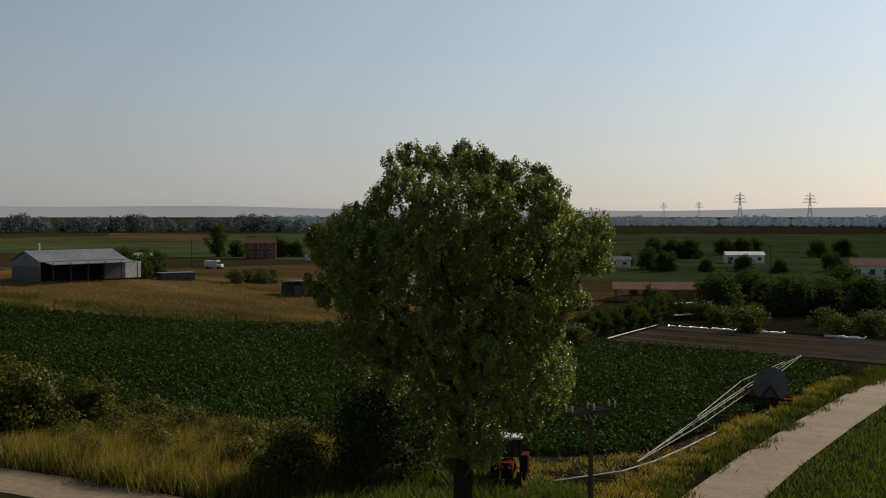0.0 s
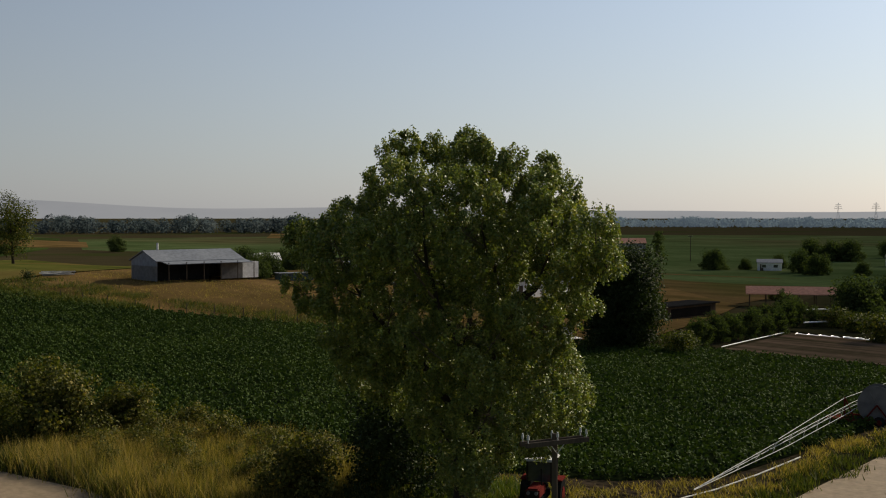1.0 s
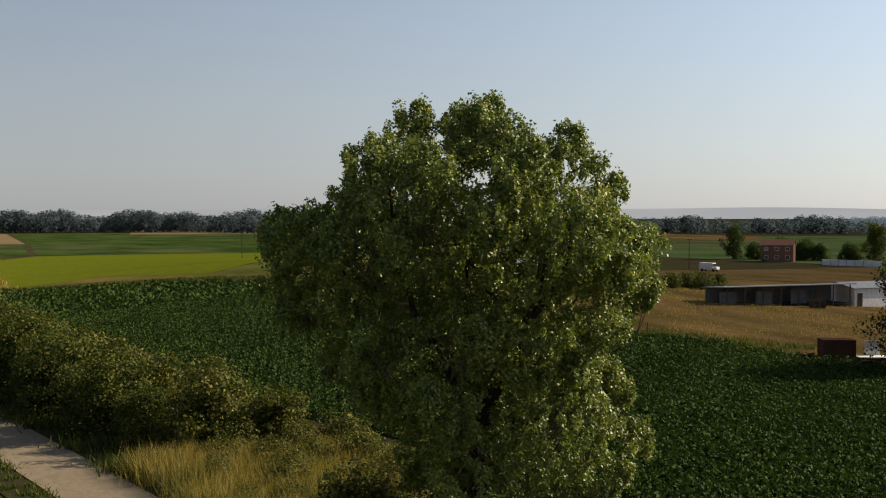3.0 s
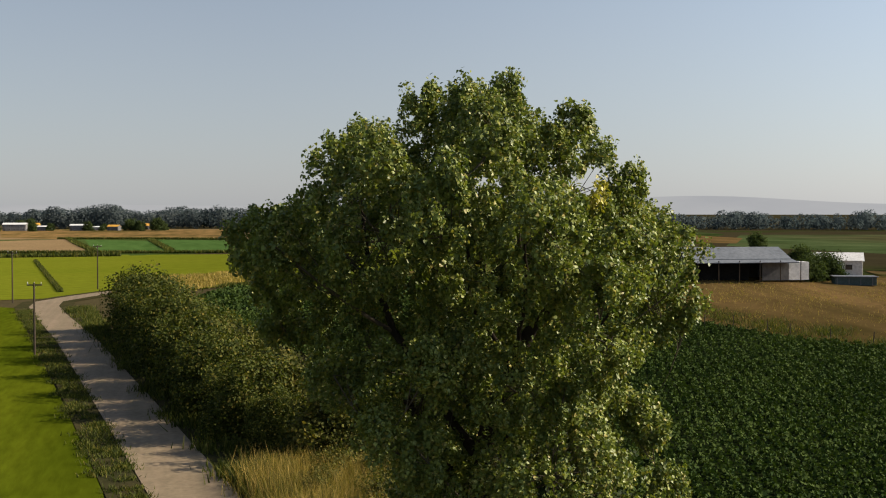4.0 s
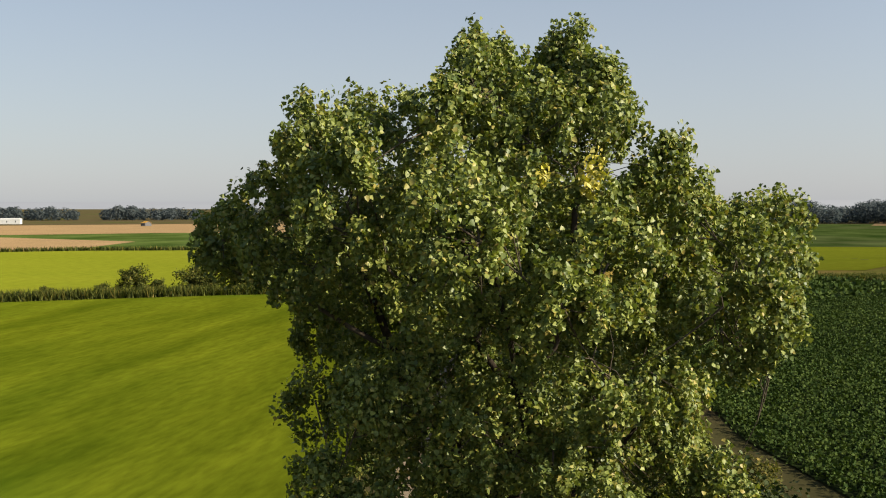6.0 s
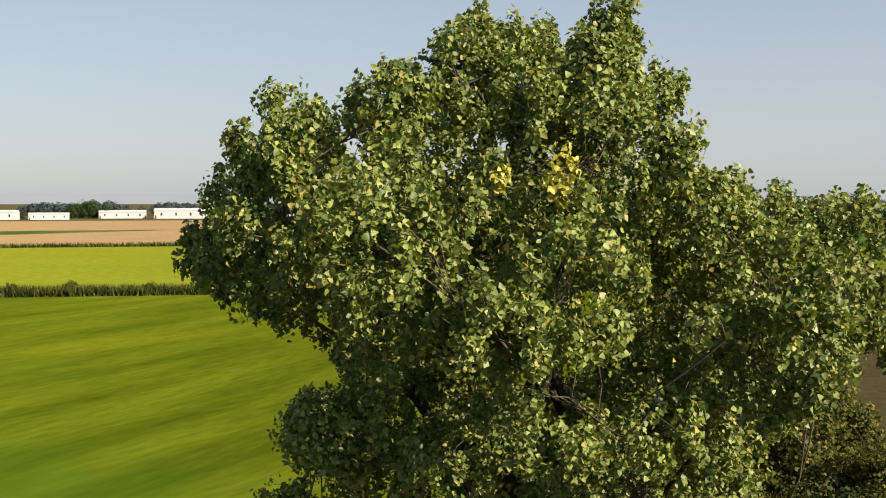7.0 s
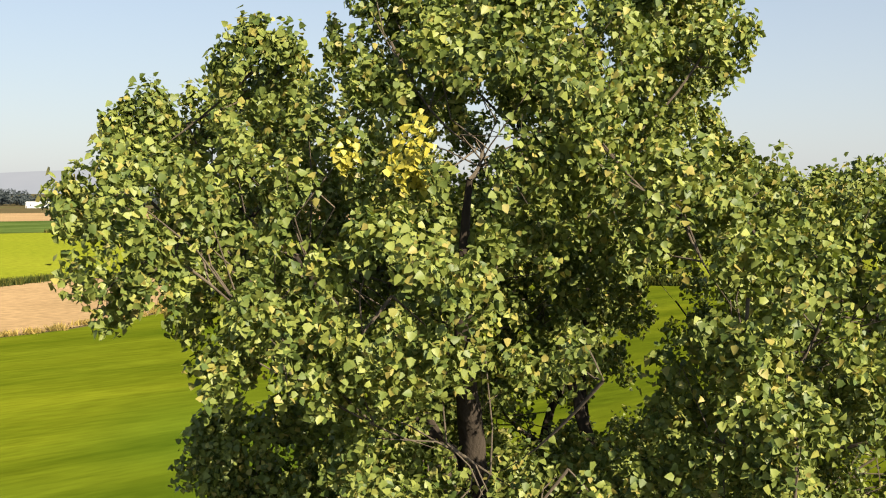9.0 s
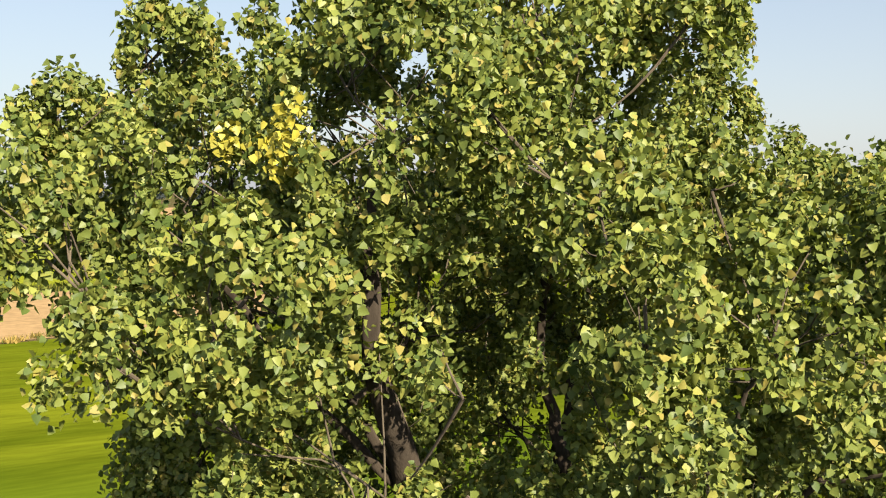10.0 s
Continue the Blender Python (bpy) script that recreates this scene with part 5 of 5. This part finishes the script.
# ---- tractor ----
trac = thing("tractor", (-3.9, 10.2, 0.07), "old red tractor with a glazed cab under the poplar", "tractor", turn=-62)


def wheel(parent, x, y, r, w):
    bm = bmesh.new()
    add_rod(bm, (x, y - w / 2, r), (x, y + w / 2, r), r, sides=24)
    for i in range(18):
        a = 2 * math.pi * i / 18
        add_box(bm, (-0.05, -w / 2, r - 0.04), (0.05, w / 2, r + 0.035), Matrix.Translation((x, y, r)) @ Matrix.Rotation(a, 4, "Y"))
    t = part("tyre", bm_mesh("tyre", bm, M["rubber"]), parent, "black lugged tyre")
    bm = bmesh.new()
    add_rod(bm, (x, y - w / 2 - 0.03, r), (x, y + w / 2 + 0.03, r), r * 0.52, r * 0.48, sides=20)
    part("rim", bm_mesh("rim", bm, M["red_paint"]), t, "red wheel rim")


for sy in (-1, 1):
    wheel(trac, -0.75, sy * 0.82, 0.74, 0.42)
    wheel(trac, 1.35, sy * 0.68, 0.44, 0.26)
    box_part("fender", trac, (-1.35, sy * 0.82 - 0.26, 1.45), (-0.15, sy * 0.82 + 0.26, 1.53), M["red_paint"], bevel=0.03)
box_part("chassis", trac, (-1.1, -0.32, 0.55), (1.6, 0.32, 0.95), M["dark"], bevel=0.05)
box_part("bonnet", trac, (0.25, -0.34, 0.95), (1.95, 0.34, 1.5), M["red_paint"], "red bonnet, darkened for the crown's shade", 0.09)
box_part("grille", trac, (1.94, -0.27, 0.98), (2.0, 0.27, 1.42), M["dark"])
for sy in (-1, 1):
    bm = bmesh.new()
    add_rod(bm, (1.98, sy * 0.2, 1.3), (2.04, sy * 0.2, 1.3), 0.09, sides=14)
    part("headlight", bm_mesh("headlight", bm, M["grey_wall"]), trac, "round headlight")
bm = bmesh.new()
add_rod(bm, (0.9, 0.25, 1.48), (0.9, 0.25, 2.3), 0.045)
part("exhaust", bm_mesh("exhaust", bm, M["dark"]), trac)
for x, y in ((-1.2, -0.66), (-1.2, 0.66), (0.22, -0.6), (0.22, 0.6), (-0.45, -0.68), (-0.45, 0.68)):
    box_part("cab_post", trac, (x - 0.035, y - 0.035, 1.3), (x + 0.035, y + 0.035, 2.5), M["dark"])
box_part("cab_roof", trac, (-1.35, -0.78, 2.5), (0.38, 0.78, 2.62), M["dull_pipe"], "pale cab roof", 0.05)
for lo, hi in (((0.2, -0.56, 1.5), (0.225, 0.56, 2.48)), ((-1.2, -0.62, 1.6), (-1.175, 0.62, 2.48)), ((-1.16, -0.675, 1.6), (0.18, -0.655, 2.48)), ((-1.16, 0.655, 1.6), (0.18, 0.675, 2.48))):
    box_part("window_pane", trac, lo, hi, M["glass"])
box_part("seat", trac, (-0.9, -0.25, 1.0), (-0.4, 0.25, 1.25), M["rubber"], bevel=0.05)

# ---- irrigation reel with its boom ----
reel = thing("irrigation_reel", (-1.9, 45.2, 0.07), "hose reel irrigation machine with grey drum and red frame", "irrigation machine", turn=19)
reel.scale = (0.88, 0.88, 0.88)
bm = bmesh.new()
for y in (-0.75, 0.75):
    add_rod(bm, (0, y - 0.04, 1.75), (0, y + 0.04, 1.75), 1.5, sides=36)
part("drum_flange", bm_mesh("drum_flange", bm, M["grey_wall"]), reel, "grey disc flange")
bm = bmesh.new()
for i in range(9):
    bmesh.ops.create_cone(bm, cap_ends=True, segments=32, radius1=1.33, radius2=1.33, depth=0.13, matrix=Matrix.Translation((0, -0.62 + i * 0.155, 1.75)) @ Matrix.Rotation(radians(90), 4, "X"))
part("hose_coil", bm_mesh("hose_coil", bm, M["rubber"]), reel, "black coiled hose")
for i in range(6):
    bm = bmesh.new()
    a = math.pi / 3 * i
    add_rod(bm, (0, -0.82, 1.75), (1.42 * math.cos(a), -0.82, 1.75 + 1.42 * math.sin(a)), 0.03, sides=5)
    part("spoke", bm_mesh("spoke", bm, M["grey_wall"]), reel)
for sy in (-0.95, 0.95):
    box_part("frame_rail", reel, (-2.4, sy - 0.07, 0.5), (1.9, sy + 0.07, 0.66), M["red_paint"])
    bm = bmesh.new()
    add_rod(bm, (-0.9, sy, 0.6), (0, sy, 1.75), 0.06, sides=6)
    add_rod(bm, (0.9, sy, 0.6), (0, sy, 1.75), 0.06, sides=6)
    part("frame_strut", bm_mesh("frame_strut", bm, M["red_paint"]), reel)
    wheel(reel, 0.2, sy * 1.25, 0.42, 0.24)
for sx in (-2.35, 1.85):
    box_part("cross_rail", reel, (sx - 0.06, -0.88, 0.5), (sx + 0.06, 0.88, 0.64), M["red_paint"])

boom = thing("irrigation_boom", (0.1, 18.0, 0.07), "long white truss boom of an irrigation machine", "boom")
tip, mast, end = Vector((0, 0, 0.35)), Vector((-3.7, 25.6, 1.1)), Vector((-6.4, 47.0, 1.6))
side = Vector((0.93, 0.13, 0))


def truss(a, b, n, w, h):
    for off in (Vector((0, 0, 0)), side * w, side * (w / 2) + Vector((0, 0, h))):
        line = [a + (b - a) * (i / n) + off * min(1, (i + 0.3) / n * 2) for i in range(n + 1)]
        part("chord", tri_mesh("chord", *tube(line, [0.022] * (n + 1), 6), M["dull_pipe"], True), boom, "white boom pipe")
    for i in range(n):
        bm = bmesh.new()
        k0, k1 = min(1, (i + 0.3) / n * 2), min(1, (i + 1.3) / n * 2)
        add_rod(bm, a + (b - a) * (i / n), a + (b - a) * ((i + 1) / n) + (side * (w / 2) + Vector((0, 0, h))) * k1, 0.008, sides=5)
        add_rod(bm, a + (b - a) * (i / n) + side * w * k0, a + (b - a) * ((i + 0.5) / n) + (side * (w / 2) + Vector((0, 0, h))) * k1, 0.008, sides=5)
        part("lacing", bm_mesh("lacing", bm, M["dull_pipe"]), boom)


truss(tip, mast, 10, 0.6, 0.4)
truss(end, mast, 8, 0.5, 0.4)
bm = bmesh.new()
add_rod(bm, mast - Vector((0, 0, 1.1)), mast + Vector((0, 0, 0.9)), 0.07)
add_rod(bm, mast + side - Vector((0, 0, 1.1)), mast + Vector((0, 0, 0.9)), 0.05)
part("mast", bm_mesh("mast", bm, M["red_paint"]), boom, "red mast")
for e in (tip * 0.55 + mast * 0.45, end * 0.6 + mast * 0.4):
    bm = bmesh.new()
    add_rod(bm, mast + Vector((0, 0, 0.85)), e + side * 0.4 + Vector((0, 0, 0.6)), 0.025, sides=5)
    part("stay_pipe", bm_mesh("stay_pipe", bm, M["dull_pipe"]), boom)
for dx in (-0.9, 0.9):
    bm = bmesh.new()
    c = mast + Vector((dx, 0.2, 0))
    add_rod(bm, (c.x - 0.1, c.y, 0.35), (c.x + 0.1, c.y, 0.35), 0.36, sides=16)
    part("cart_wheel", bm_mesh("cart_wheel", bm, M["rubber"]), boom)
bm = bmesh.new()
add_box(bm, (mast.x - 1.0, mast.y - 0.9, 0.45), (mast.x + 1.0, mast.y + 0.9, 0.6))
part("cart_frame", bm_mesh("cart_frame", bm, M["red_paint"]), boom)


def hose(points, r, mat, label, name="irrigation_pipe"):
    c = np.array([ground_at(x, y, z) for x, y, z in points])
    t = np.linspace(0, len(c) - 1, 8 * len(c))
    line = np.column_stack([np.interp(t, np.arange(len(c)), c[:, i]) for i in range(3)])
    line[:, 2] = np.maximum(line[:, 2], 0.06)
    return tagged(new(name, tri_mesh(name, *tube(line, np.full(len(line), r), 8), mat, True)), label, "pipe", "irrigation pipes")


hose([(-1.8, 11.7, 0.16), (-0.9, 13.8, 0.15), (0.1, 16.0, 0.16)], 0.05, M["dull_pipe"], "white irrigation pipe lying on bare dirt")
hose([(0.1, 16.0, 0.16), (0.4, 19.6, 0.15), (0.2, 24.6, 0.15), (-0.3, 30.6, 0.15)], 0.05, M["dull_pipe"], "white irrigation pipe along the verge")
hose([(-32.5, 76.0, 0.2), (-33.5, 82.5, 0.2), (-35.2, 95.0, 0.25)], 0.055, M["insul"], "white irrigation pipe beside the ploughed field")
hose([(-37.0, 103.5, 0.8), (-34.0, 114.5, 0.8)], 0.1, M["insul"], "white irrigation pipe among the plots")
hose([(-46.1, 118.3, 1.0), (-43.1, 128.4, 1.0)], 0.1, M["insul"], "white irrigation pipe among the plots")

# ---- ploughed rows and film covers ----
ridges = []
for i in range(26):
    y = 76.2 + i * 0.79
    xs_ = np.linspace(-33 - 0.055 * i, -0.2, 24)
    line = np.column_stack([xs_, y + 0.04 * (xs_ + 15) + rng.normal(size=24) * 0.05, np.full(24, 0.06)])
    ridges.append(tube(line, 0.20 + 0.04 * rng.normal(size=24), 6))
tagged(new("furrow_ridges", tri_mesh("furrow_ridges", *join(ridges), M["ridge"])), "ridges of ploughed brown soil", "furrows", kind="stuff")
ruts = []
for i in range(15):
    s = i / 14
    line = np.column_stack([np.linspace(-8 + 5 * s, 1.6 - 0.6 * s, 18), 10.8 + 11 * s + 0.25 * np.linspace(-2, 2, 18) + rng.normal(size=18) * 0.06, np.full(18, 0.03)])
    ruts.append(tube(line, 0.13 + 0.03 * rng.normal(size=18), 6))
tagged(new("yard_ruts", tri_mesh("yard_ruts", *join(ruts), M["dirt"])), "ridges and wheel ruts in the dirt yard", "furrows", kind="stuff")
for x0, x1 in ((-35, -29.5), (-29, -19.6), (-14.6, -9.8), (-6.6, -4.2)):
    cover = thing("row_cover", (x0, 97.8, 0), "low tunnel of white plastic film over a plot", "row cover", "row covers")
    n = int((x1 - x0) / 0.5)
    vs, fs = [], []
    for i in range(n + 1):
        sag = 0.06 * math.sin(i * 2.1) + rng.normal() * 0.03
        for k in range(7):
            a = math.pi * k / 6
            vs.append(((x1 - x0) * i / n, -math.cos(a) * 0.7, math.sin(a) * (0.46 + sag)))
    for i in range(n):
        for k in range(6):
            a = i * 7 + k
            fs += [(a, a + 7, a + 8), (a, a + 8, a + 1)]
    part("film", tri_mesh("film", vs, fs, M["film"], True), cover)
    for i in range(0, n + 1, 3):
        bm = bmesh.new()
        for k in range(6):
            a, b = math.pi * k / 6, math.pi * (k + 1) / 6
            x = (x1 - x0) * i / n
            add_rod(bm, (x, -math.cos(a) * 0.72, math.sin(a) * 0.5), (x, -math.cos(b) * 0.72, math.sin(b) * 0.5), 0.02, sides=4)
        part("hoop", bm_mesh("hoop", bm, M["steel"]), cover)

fp = thing("fence_post", ground_at(-75.3, 53.1), "thin weathered wooden fence post at the field's edge", "fence post", "fence posts")
bm = bmesh.new()
add_rod(bm, (0, 0, -0.1), (0.03, 0.02, 1.35), 0.06, 0.045, 7)
part("stake", bm_mesh("stake", bm, M["wood"]), fp)
for x, y in ((-78.3, 52.2), (-82.3, 50.5), (-86.4, 49.2), (-90.4, 48.0), (-94.4, 46.7), (-98.4, 45.7), (-103.4, 44.8), (-108.4, 44.1), (-113.4, 43.6), (-71.3, 55.2), (-68.2, 57.8)):
    copy_thing(fp, pose(x, y, float(relief(x, y)), rng.uniform(-4, 4), rng.uniform(-4, 4), rng.uniform(0, 90)))
